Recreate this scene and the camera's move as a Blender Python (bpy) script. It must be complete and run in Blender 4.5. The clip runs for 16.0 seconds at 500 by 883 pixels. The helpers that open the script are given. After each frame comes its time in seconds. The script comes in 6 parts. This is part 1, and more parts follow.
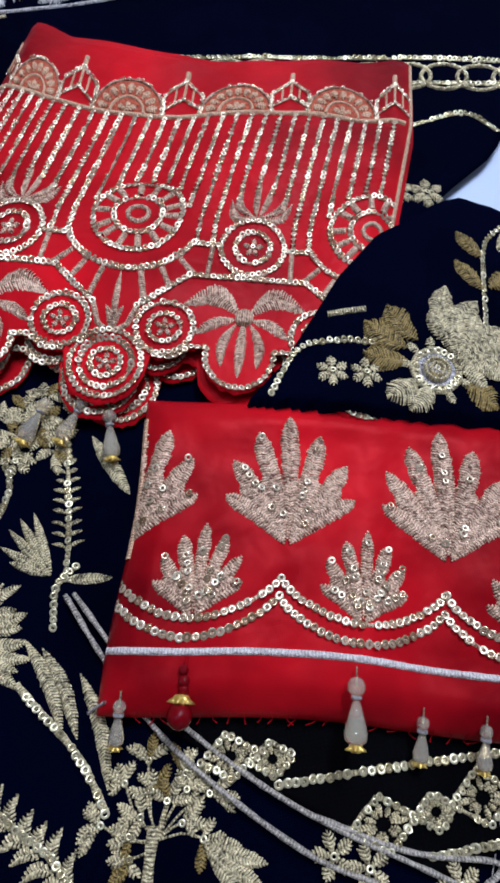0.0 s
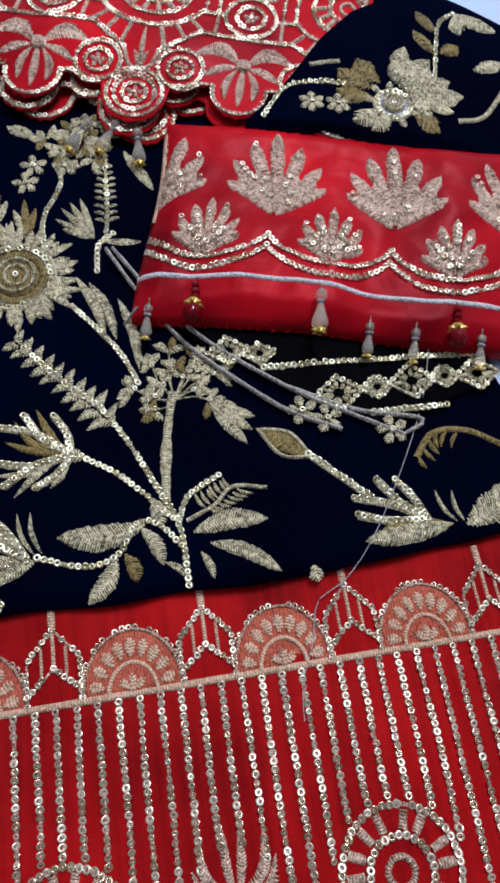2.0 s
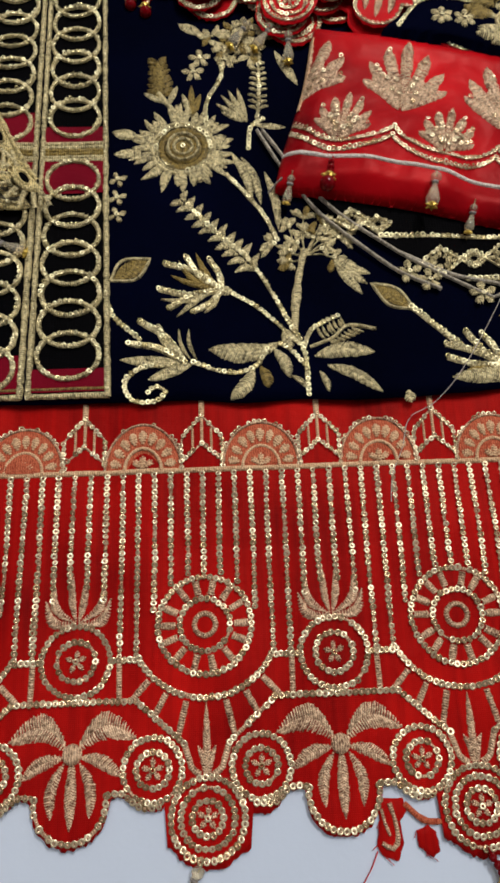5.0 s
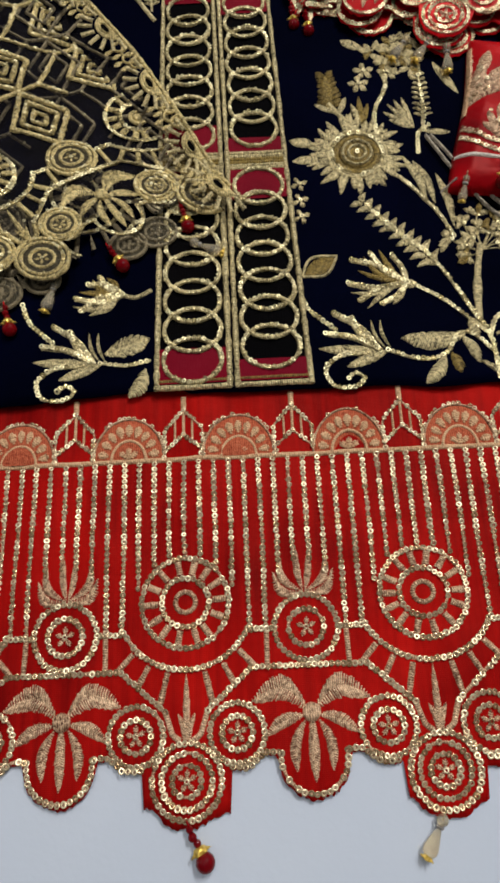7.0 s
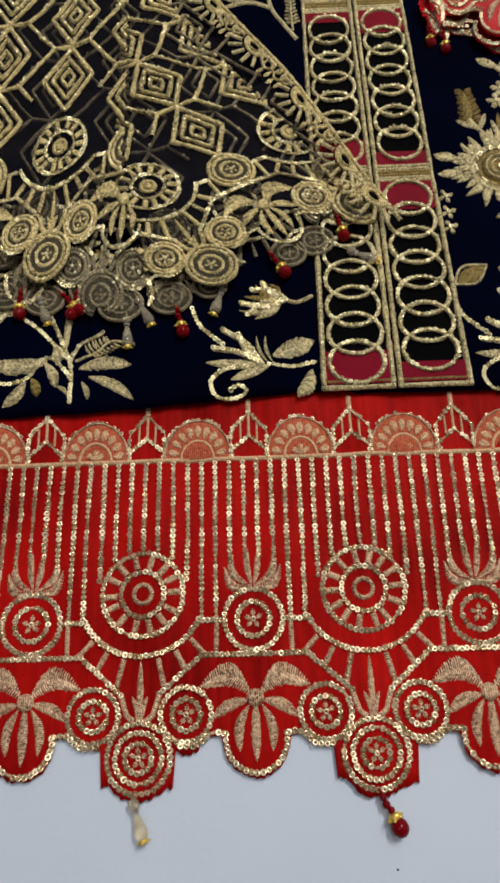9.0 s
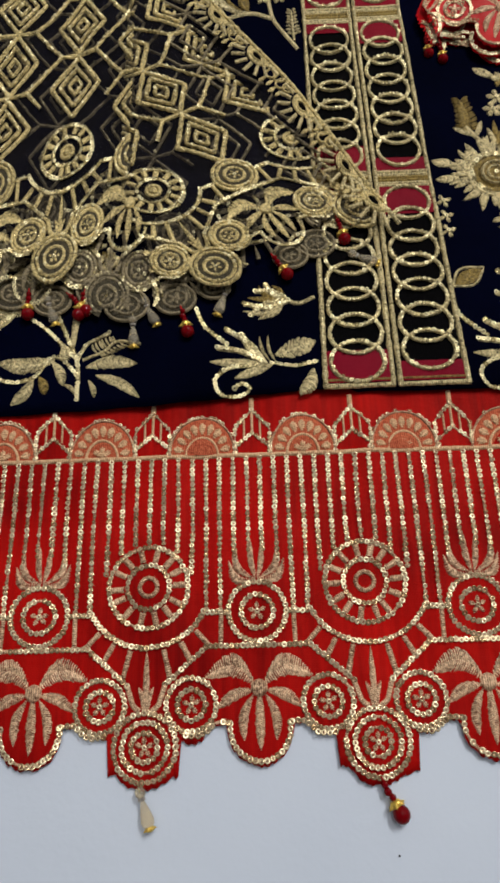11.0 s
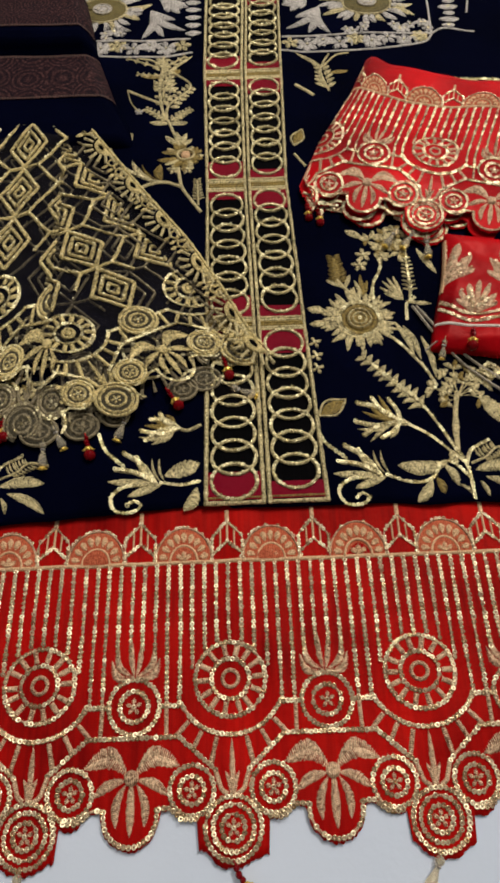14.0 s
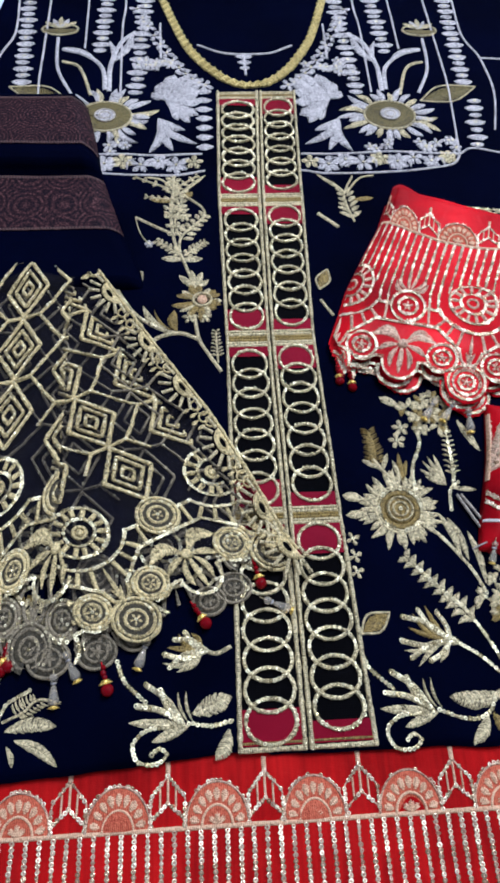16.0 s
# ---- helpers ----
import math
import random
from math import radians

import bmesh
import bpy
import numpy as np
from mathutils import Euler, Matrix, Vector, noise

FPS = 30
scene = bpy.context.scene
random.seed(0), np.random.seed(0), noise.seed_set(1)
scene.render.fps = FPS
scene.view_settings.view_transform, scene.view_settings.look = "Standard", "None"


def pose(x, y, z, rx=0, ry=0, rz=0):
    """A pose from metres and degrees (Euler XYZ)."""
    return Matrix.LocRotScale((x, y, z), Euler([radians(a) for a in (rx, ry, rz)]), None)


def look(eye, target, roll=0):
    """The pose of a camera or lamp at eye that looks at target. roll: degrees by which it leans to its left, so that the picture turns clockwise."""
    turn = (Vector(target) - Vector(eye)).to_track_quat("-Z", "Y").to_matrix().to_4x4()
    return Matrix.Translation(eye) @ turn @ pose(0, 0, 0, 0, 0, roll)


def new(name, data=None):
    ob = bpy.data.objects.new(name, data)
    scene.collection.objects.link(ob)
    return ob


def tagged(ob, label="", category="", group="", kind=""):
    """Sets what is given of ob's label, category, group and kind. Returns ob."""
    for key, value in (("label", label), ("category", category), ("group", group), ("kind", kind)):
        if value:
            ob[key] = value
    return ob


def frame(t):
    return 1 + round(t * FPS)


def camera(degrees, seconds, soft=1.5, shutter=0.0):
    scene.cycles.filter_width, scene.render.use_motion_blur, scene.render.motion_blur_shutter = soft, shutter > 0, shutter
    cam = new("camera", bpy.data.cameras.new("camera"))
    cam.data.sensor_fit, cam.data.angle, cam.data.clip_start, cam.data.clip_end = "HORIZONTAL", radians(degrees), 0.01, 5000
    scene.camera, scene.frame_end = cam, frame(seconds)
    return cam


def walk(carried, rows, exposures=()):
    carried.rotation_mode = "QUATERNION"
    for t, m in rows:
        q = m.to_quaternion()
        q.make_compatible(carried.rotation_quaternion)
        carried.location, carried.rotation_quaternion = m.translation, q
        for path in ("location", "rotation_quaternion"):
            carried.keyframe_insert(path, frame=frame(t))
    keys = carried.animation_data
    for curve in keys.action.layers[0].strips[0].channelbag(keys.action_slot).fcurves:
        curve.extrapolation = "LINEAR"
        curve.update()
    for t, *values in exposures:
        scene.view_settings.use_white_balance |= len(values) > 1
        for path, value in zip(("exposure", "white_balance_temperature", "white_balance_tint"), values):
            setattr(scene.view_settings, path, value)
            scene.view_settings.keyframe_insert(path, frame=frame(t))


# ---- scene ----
cam = camera(43.3, 16.0, soft=3.0)
PATH = [
    (0, (0.194, 0.216, 0.232), (0.406, 0.984, -1.602), 6.3),
    (0.5, (0.194, 0.181, 0.244), (0.431, 0.927, -1.597), 8.1),
    (1, (0.188, 0.144, 0.251), (0.426, 0.872, -1.597), 8.5),
    (1.5, (0.183, 0.107, 0.252), (0.406, 0.814, -1.605), 8.2),
    (2, (0.171, 0.071, 0.251), (0.378, 0.755, -1.617), 8.4),
    (2.5, (0.159, 0.059, 0.256), (0.358, 0.704, -1.627), 10.1),
    (3, (0.144, 0.047, 0.266), (0.327, 0.663, -1.628), 11.1),
    (3.2, (0.135, 0.045, 0.269), (0.318, 0.651, -1.629), 11.9),
    (5.3, (0.128, -0.01, 0.2935), (0.154, 0.577, -1.6185), 0.5),
    (5.5, (0.12, -0.012, 0.2945), (0.142, 0.585, -1.6145), -0.1),
    (6, (0.091, -0.018, 0.2995), (0.1, 0.601, -1.6025), -1.6),
    (6.5, (0.062, -0.02, 0.3035), (0.058, 0.608, -1.5955), -3.0),
    (7, (0.038, -0.023, 0.3075), (0.021, 0.61, -1.5895), -4.2),
    (7.5, (0.026, -0.026, 0.3095), (0, 0.613, -1.5845), -5.1),
    (8, (-0.004, -0.028, 0.3175), (-0.034, 0.612, -1.5775), -5.3),
    (8.5, (-0.031, -0.023, 0.3235), (-0.076, 0.618, -1.5705), -6.4),
    (9, (-0.046, -0.029, 0.3295), (-0.092, 0.606, -1.5665), -5.9),
    (9.2, (-0.05, -0.029, 0.3335), (-0.113, 0.604, -1.5625), -7.3),
    (11.3, (-0.049, -0.038, 0.3355), (-0.082, 0.634, -1.5485), -4.6),
    (11.5, (-0.034, -0.037, 0.3375), (-0.065, 0.644, -1.5435), -4.4),
    (12, (-0.013, -0.04, 0.3435), (-0.035, 0.67, -1.5265), -3.4),
    (12.5, (0.009, -0.048, 0.3555), (-0.003, 0.705, -1.4975), -2.5),
    (13, (0.025, -0.054, 0.3645), (0.014, 0.749, -1.4675), -2.3),
    (13.5, (0.019, -0.047, 0.3825), (0.031, 0.796, -1.4305), -1.1),
    (14, (0.014, -0.037, 0.3975), (0.036, 0.838, -1.4005), -0.8),
    (14.5, (0.007, -0.013, 0.3885), (0.034, 0.88, -1.4015), -0.8),
    (15, (0.003, 0.048, 0.3735), (0.042, 0.936, -1.4185), -0.3),
    (15.5, (-0.011, 0.104, 0.3825), (0.054, 0.991, -1.4085), 1.5),
    (16, (-0.021, 0.114, 0.4185), (0.09, 0.97, -1.3855), 4.8),
]
EXPOSURES = [
    (0.0, -0.04, 5100, 13),
    (3.2, 0.02, 5200, 13),
    (5.3, -0.08, 6900, 6),
    (12.5, -0.05, 7000, 6),
    (14.3, -0.04, 7400, 7),
    (15.2, 0.42, 5350, 12),
    (16.0, 0.47, 5150, 12),
]
walk(cam, [(t, look(eye, target, roll)) for t, eye, target, roll in PATH], EXPOSURES)

# ---- world and lamps: a closed room with ceiling tubes, all out of view ----
world = bpy.data.worlds.new("world")
scene.world = world
world.use_nodes = True
world.node_tree.nodes["Background"].inputs[0].default_value = (0.75, 0.82, 1.0, 1)
world.node_tree.nodes["Background"].inputs[1].default_value = 0.04

# ---- lamps: unseen ceiling tubes, one key and two added helpers ----
def tube(x, y, power, color=(1.0, 0.97, 0.93)):
    la = bpy.data.lights.new("unseen_ceiling_tube", "AREA")
    la.shape, la.size, la.size_y, la.energy, la.color = "RECTANGLE", 0.12, 1.2, power, color
    ob = new("unseen_ceiling_tube", la)
    ob.location = (x, y, 2.66)
    return ob


tube(1.05, 1.62, 71)
# added for glints on the sequins, then a weak added fill
tube(0.10, 0.95, 17)
tube(-0.85, 0.10, 5)


PITCH = 0.112


# ---- materials ----
def mat(name):
    m = bpy.data.materials.new(name)
    m.use_nodes = True
    return m, m.node_tree.nodes, m.node_tree.links, m.node_tree.nodes["Principled BSDF"]


def ramp(nodes, links, src, stops):
    top = max(1.0, stops[-1][0])
    if top > 1.0:
        sc = nodes.new("ShaderNodeMath")
        sc.operation = "DIVIDE"
        links.new(src, sc.inputs[0])
        sc.inputs[1].default_value = top
        src, stops = sc.outputs[0], [(p / top, c) for p, c in stops]
    r = nodes.new("ShaderNodeValToRGB")
    while len(r.color_ramp.elements) < len(stops):
        r.color_ramp.elements.new(0.5)
    for e, (p, c) in zip(r.color_ramp.elements, stops):
        e.position, e.color = p, (*c, 1)
    links.new(src, r.inputs[0])
    return r.outputs[0]


def bump(nodes, links, src, strength, dist, bsdf, prev=None):
    b = nodes.new("ShaderNodeBump")
    b.inputs["Strength"].default_value, b.inputs["Distance"].default_value = strength, dist
    links.new(src, b.inputs["Height"])
    if prev:
        links.new(prev, b.inputs["Normal"])
    links.new(b.outputs[0], bsdf.inputs["Normal"])
    return b.outputs[0]


def texnoise(nodes, links, coord, scale, detail=3.0):
    n = nodes.new("ShaderNodeTexNoise")
    n.inputs["Scale"].default_value, n.inputs["Detail"].default_value = scale, detail
    links.new(coord, n.inputs["Vector"])
    return n.outputs[0]


def cloth_mat(name, dark, light, rough, sheen, weave=2400, spec=0.3, crease=0.5, slub=0.0, grain=0.35, gloss=(1.0, 1.0, 1.0)):
    """Woven cloth: fine weave relief, slow tone changes, soft creases. On the reds the tones also carry painted sheen
    and fold shade.
    """
    m, nodes, links, b = mat(name)
    co = nodes.new("ShaderNodeTexCoord").outputs["Object"]
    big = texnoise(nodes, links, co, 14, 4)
    if slub:
        mp = nodes.new("ShaderNodeMapping")
        mp.inputs["Scale"].default_value = (300, 14, 14)
        links.new(co, mp.inputs["Vector"])
        sl = nodes.new("ShaderNodeMath")
        sl.operation = "MULTIPLY_ADD"
        links.new(texnoise(nodes, links, mp.outputs[0], 1.0, 3), sl.inputs[0])
        sl.inputs[1].default_value = slub
        links.new(big, sl.inputs[2])
        big = sl.outputs[0]
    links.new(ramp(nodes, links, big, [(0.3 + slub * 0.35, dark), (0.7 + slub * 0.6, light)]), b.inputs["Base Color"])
    b.inputs["Roughness"].default_value = rough
    b.inputs["Specular IOR Level"].default_value = spec
    b.inputs["Specular Tint"].default_value = (*gloss, 1)
    b.inputs["Sheen Weight"].default_value = sheen
    b.inputs["Sheen Roughness"].default_value = 0.4
    n1 = bump(nodes, links, texnoise(nodes, links, co, 38, 3), crease, 0.002, b)
    w = nodes.new("ShaderNodeTexWave")
    w.inputs["Scale"].default_value, w.inputs["Distortion"].default_value = weave / 6.28, 1.5
    w.bands_direction = "X"
    links.new(co, w.inputs["Vector"])
    w2 = nodes.new("ShaderNodeTexWave")
    w2.inputs["Scale"].default_value, w2.inputs["Distortion"].default_value = weave / 6.28, 1.5
    w2.bands_direction = "Y"
    links.new(co, w2.inputs["Vector"])
    mx = nodes.new("ShaderNodeMath")
    mx.operation = "MAXIMUM"
    links.new(w.outputs[1], mx.inputs[0])
    links.new(w2.outputs[1], mx.inputs[1])
    bump(nodes, links, mx.outputs[0], grain, 0.0002, b, n1)
    return m


def thread_mat(name, dark, light, metal, rough, stitch=0.0011):
    """Zari satin stitch: fine strands across the shape (UV x runs along it, in metres)."""
    m, nodes, links, b = mat(name)
    uv = nodes.new("ShaderNodeUVMap").outputs[0]
    co = nodes.new("ShaderNodeTexCoord").outputs["Object"]
    w = nodes.new("ShaderNodeTexWave")
    w.bands_direction = "X"
    w.inputs["Scale"].default_value = 0.314 / stitch
    w.inputs["Distortion"].default_value = 4.5
    w.inputs["Detail"].default_value = 2.0
    w.inputs["Detail Scale"].default_value = 2.0
    links.new(uv, w.inputs["Vector"])
    fleck = nodes.new("ShaderNodeMath")
    fleck.operation = "MULTIPLY_ADD"
    links.new(texnoise(nodes, links, co, 640, 3), fleck.inputs[0])
    fleck.inputs[1].default_value, fleck.inputs[2].default_value = 1.6, -0.3
    n = fleck.outputs[0]
    add = nodes.new("ShaderNodeMath")
    add.operation = "MULTIPLY_ADD"
    links.new(w.outputs[1], add.inputs[0])
    add.inputs[1].default_value = 0.36
    links.new(n, add.inputs[2])
    slow = texnoise(nodes, links, co, 70, 3)
    rnd = nodes.new("ShaderNodeNewGeometry").outputs["Random Per Island"]
    mixr = nodes.new("ShaderNodeMath")
    mixr.operation = "MULTIPLY_ADD"
    links.new(rnd, mixr.inputs[0])
    mixr.inputs[1].default_value = 0.36
    links.new(slow, mixr.inputs[2])
    tot = nodes.new("ShaderNodeMath")
    tot.operation = "MULTIPLY_ADD"
    links.new(mixr.outputs[0], tot.inputs[0])
    tot.inputs[1].default_value = 0.62
    links.new(add.outputs[0], tot.inputs[2])
    links.new(ramp(nodes, links, tot.outputs[0], [(0.66, dark), (1.0, tuple(0.5 * a + 0.5 * c for a, c in zip(dark, light))), (1.34, light)]), b.inputs["Base Color"])
    b.inputs["Metallic"].default_value, b.inputs["Roughness"].default_value = metal, rough
    b.inputs["Specular IOR Level"].default_value = 0.15 if metal == 0 else 0.5
    bump(nodes, links, add.outputs[0], 1.0, 0.0007, b)
    return m


def metal_mat(name, dark, light, rough):
    """Foil sequins: every one differs a little in tone and polish."""
    m, nodes, links, b = mat(name)
    rnd = nodes.new("ShaderNodeNewGeometry").outputs["Random Per Island"]
    links.new(ramp(nodes, links, rnd, [(0.0, dark), (1.0, light)]), b.inputs["Base Color"])
    mr = nodes.new("ShaderNodeMapRange")
    mr.inputs[3].default_value, mr.inputs[4].default_value = rough * 0.7, rough * 1.5
    links.new(rnd, mr.inputs[0])
    links.new(mr.outputs[0], b.inputs["Roughness"])
    b.inputs["Metallic"].default_value = 0.62
    return m


def glass_mat(name, color, rough=0.05, trans=0.85):
    m, nodes, links, b = mat(name)
    b.inputs["Base Color"].default_value = (*color, 1)
    b.inputs["Roughness"].default_value = rough
    b.inputs["Transmission Weight"].default_value = trans
    b.inputs["IOR"].default_value = 1.28
    return m


# wide dark-to-light range paints satin sheen and shaded folds into the colour
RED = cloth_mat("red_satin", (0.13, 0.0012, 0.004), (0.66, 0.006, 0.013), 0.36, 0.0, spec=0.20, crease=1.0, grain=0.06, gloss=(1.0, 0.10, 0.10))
# besides the slubs, the tone range deepens fold shade in the colour
RAW = cloth_mat("raw_silk_red", (0.15, 0.0020, 0.003), (0.48, 0.0065, 0.0062), 0.45, 0.0, spec=0.12, crease=1.0, slub=0.5, gloss=(1.0, 0.22, 0.18))
NAVY = cloth_mat("navy_georgette", (0.0002, 0.0006, 0.0046), (0.0005, 0.0012, 0.0095), 0.75, 0.0, spec=0.008)
MAROON = cloth_mat("maroon_silk", (0.11, 0.0015, 0.008), (0.21, 0.004, 0.016), 0.45, 0.0, spec=0.15, gloss=(1.0, 0.15, 0.3))
NETDARK = cloth_mat("dark_net", (0.0006, 0.0006, 0.0012), (0.0022, 0.0020, 0.0028), 0.8, 0.0, weave=1400, spec=0.03)
SALMON = thread_mat("salmon_thread", (0.33, 0.045, 0.022), (0.58, 0.145, 0.075), 0.0, 0.6)
PEACH = thread_mat("peach_thread", (0.42, 0.23, 0.13), (0.82, 0.54, 0.34), 0.0, 0.5)
ZARI = thread_mat("gold_zari_thread", (0.11, 0.035, 0.016), (0.86, 0.59, 0.40), 0.2, 0.34)
PALE = thread_mat("pale_gold_thread", (0.030, 0.023, 0.009), (0.83, 0.70, 0.40), 0.25, 0.34)
OLIVE = thread_mat("antique_gold_thread", (0.05, 0.032, 0.007), (0.36, 0.25, 0.065), 0.15, 0.45)
DEEP = thread_mat("deep_olive_thread", (0.03, 0.023, 0.006), (0.17, 0.13, 0.035), 0.1, 0.5)
SILVER = thread_mat("silver_thread", (0.13, 0.12, 0.12), (0.72, 0.67, 0.66), 0.05, 0.45)
YELLOW = thread_mat("yellow_gold_cord", (0.30, 0.21, 0.05), (0.84, 0.68, 0.26), 0.3, 0.4)
BROWN = thread_mat("brown_weft", (0.02, 0.009, 0.009), (0.09, 0.04, 0.035), 0.1, 0.6)
SEQ = metal_mat("gold_sequin_foil", (0.40, 0.26, 0.13), (1.0, 0.88, 0.64), 0.26)
SEQP = metal_mat("pale_sequin_foil", (0.44, 0.35, 0.16), (1.0, 0.92, 0.62), 0.26)
GOLD = metal_mat("gold_cap", (0.75, 0.5, 0.1), (0.9, 0.65, 0.15), 0.25)
RUBY = glass_mat("red_bead_glass", (0.15, 0.001, 0.004), 0.07, 0.0)
CRYSTAL = glass_mat("crystal_bead", (1.0, 0.90, 0.72), 0.05, 0.8)
CORD = thread_mat("grey_cord", (0.12, 0.105, 0.09), (0.60, 0.53, 0.44), 0.1, 0.5)
WHITETHREAD = thread_mat("white_thread", (0.48, 0.42, 0.40), (0.84, 0.76, 0.72), 0, 0.6)


# ---- shapes ----
def V2(a):
    return np.array(a, float)


def circle(c, rx, ry=None, n=40, a0=0.0, a1=360.0):
    ry = ry or rx
    ang = np.radians(np.linspace(a0, a1, n + 1))
    return [(c[0] + rx * math.cos(a), c[1] + ry * math.sin(a)) for a in ang]


def curve(*pts, n=24):
    """A smooth line (Catmull-Rom) through a few points."""
    p = [V2(q) for q in pts]
    p = [2 * p[0] - p[1], *p, 2 * p[-1] - p[-2]]
    out, k = [], max(2, n // (len(p) - 3))
    for i in range(1, len(p) - 2):
        for s in range(k):
            t = s / k
            out.append(0.5 * (2 * p[i] + (p[i + 1] - p[i - 1]) * t + (2 * p[i - 1] - 5 * p[i] + 4 * p[i + 1] - p[i + 2]) * t * t + (3 * p[i] - p[i - 1] - 3 * p[i + 1] + p[i + 2]) * t ** 3))
    out.append(p[-2])
    return [tuple(q) for q in out]


def resample(pts, step):
    p = np.array(pts, float)
    seg = np.hypot(*np.diff(p, axis=0).T)
    s = np.r_[0, np.cumsum(seg)]
    n = max(1, int(round(s[-1] / step)))
    at = np.linspace(0, s[-1], n + 1)
    return np.stack([np.interp(at, s, p[:, 0]), np.interp(at, s, p[:, 1])], 1), s[-1]


rng = random.Random(7)
THICK = [1.0]


class Acc:
    """Gathers embroidery in the flat pattern; z is height over the cloth."""

    def __init__(self):
        self.v, self.f, self.uv, self.mi, self.mats = [], [], [], [], []

    def slot(self, m):
        if m not in self.mats:
            self.mats.append(m)
        return self.mats.index(m)

    def strip(self, rows, uvs, m):
        """Rows of equal length become a grid."""
        k, base, w = self.slot(m), len(self.v), len(rows[0])
        for r in rows:
            self.v.extend(r)
        for i in range(len(rows) - 1):
            for j in range(w - 1):
                a = base + i * w + j
                self.f.append((a, a + 1, a + w + 1, a + w))
                self.uv.extend((uvs[i][j], uvs[i][j + 1], uvs[i + 1][j + 1], uvs[i + 1][j]))
                self.mi.append(k)

    def cord(self, pts, w, h, m, step=0.0025, z=0.0, taper=0.0, wob=0.0):
        """A couched, rounded cord."""
        p, length = resample(pts, step)
        if len(p) < 2:
            return self
        d = np.gradient(p, axis=0)
        d /= np.maximum(np.hypot(*d.T), 1e-9)[:, None]
        nrm = np.stack([-d[:, 1], d[:, 0]], 1)
        rows, uvs = [], []
        for i, q in enumerate(p):
            s = i / (len(p) - 1)
            ww = w * THICK[0] * (1 - taper * s) * (1 + rng.uniform(-wob, wob)) / 2
            rows.append([(*(q + nrm[i] * ww * o), z + h * e) for o, e in ((-1, 0), (-0.72, 0.75), (0, 1), (0.72, 0.75), (1, 0))])
            uvs.append([(s * length, o * ww) for o in (-1, -0.72, 0, 0.72, 1)])
        self.strip(rows, uvs, m)
        return self

    def leaf(self, a, b, w, m, bend=0.0, h=0.0011, fat=0.45, vein=0.4, n=5, z=0.0, slant=0.9):
        """A satin-stitch leaf from a to b: single raised stitches lie aslant each side of its vein."""
        a, b = V2(a), V2(b)
        d = b - a
        length = math.hypot(*d)
        d = d / length
        nr = np.array([-d[1], d[0]])
        k = self.slot(m)
        n = max(n, int(length / 0.00098))
        step = length / n

        def prof(t):
            p = (t / fat) ** 0.7 if t < fat else ((1 - t) / (1 - fat)) ** 0.8
            return max(math.sin(min(max(p, 0), 1) * math.pi / 2), 0.10) * w / 2

        for i in range(n):
            t = (i + 0.5) / n
            pw = prof(t)
            te = min(t + slant * 0.55 * pw / length, 0.99)
            c = a + d * length * t + nr * bend * math.sin(math.pi * t) * length
            e0 = a + d * length * te + nr * bend * math.sin(math.pi * te) * length
            hh = h * (0.55 + 0.45 * math.sin(math.pi * t)) * rng.uniform(0.85, 1.15)
            for s in (-1, 1):
                e = e0 + nr * s * min(pw, prof(te) * 1.25) * rng.uniform(0.88, 1.08)
                q = (c + e) / 2
                hw = d * step * 0.45
                base = len(self.v)
                for o, f, zz in ((c, 1.0, 1 - vein), (q, 1.0, 1.0), (e, 0.85, 0.05)):
                    self.v.append((*(o - hw * f), z + hh * zz))
                    self.v.append((*(o + hw * f), z + hh * zz))
                for r in (0, 2):
                    self.f.append((base + r, base + r + 1, base + r + 3, base + r + 2))
                    self.uv.extend(((0, t), (0.0007, t), (0.0007, t + 0.001), (0, t + 0.001)))
                    self.mi.append(k)
        return self

    def pad(self, pts, m, h=0.0008, z=0.0):
        """A flat stitched field inside an outline, gently domed."""
        k, base, c = self.slot(m), len(self.v), np.mean(np.array(pts), axis=0)
        n = len(pts)
        for f, e in ((1.0, 0.0), (0.9, 0.8), (0.5, 1.0)):
            self.v.extend((c[0] + (x - c[0]) * f, c[1] + (y - c[1]) * f, z + h * e) for x, y in pts)
        self.v.append((c[0], c[1], z + h))
        u = lambda i: (self.v[i][0], self.v[i][1])
        for r in range(2):
            for i in range(n):
                q = (base + r * n + i, base + r * n + (i + 1) % n, base + (r + 1) * n + (i + 1) % n, base + (r + 1) * n + i)
                self.f.append(q), self.uv.extend(u(x) for x in q), self.mi.append(k)
        for i in range(n):
            q = (base + 2 * n + i, base + 2 * n + (i + 1) % n, base + 3 * n)
            self.f.append(q), self.uv.extend(u(x) for x in q), self.mi.append(k)
        return self

    def sequin(self, x, y, r, m, z, tilt=0.16, sides=9, lean=(0.0, 0.0)):
        """A cupped foil ring with an open eye."""
        k, base = self.slot(m), len(self.v)
        tx, ty = rng.gauss(lean[0], tilt), rng.gauss(lean[1], tilt)
        a0 = rng.uniform(0, 6)
        for rr, zz in ((1.0, 0.0), (0.74, 0.00024), (0.44, 0.00004)):
            for i in range(sides):
                a = a0 + 2 * math.pi * i / sides
                dx, dy = r * rr * math.cos(a), r * rr * math.sin(a)
                self.v.append((x + dx, y + dy, z + zz + dx * tx + dy * ty))
        for r0 in range(2):
            for i in range(sides):
                j = (i + 1) % sides
                q = (base + r0 * sides + i, base + r0 * sides + j, base + (r0 + 1) * sides + j, base + (r0 + 1) * sides + i)
                self.f.append(q), self.uv.extend([(0, 0)] * 4), self.mi.append(k)

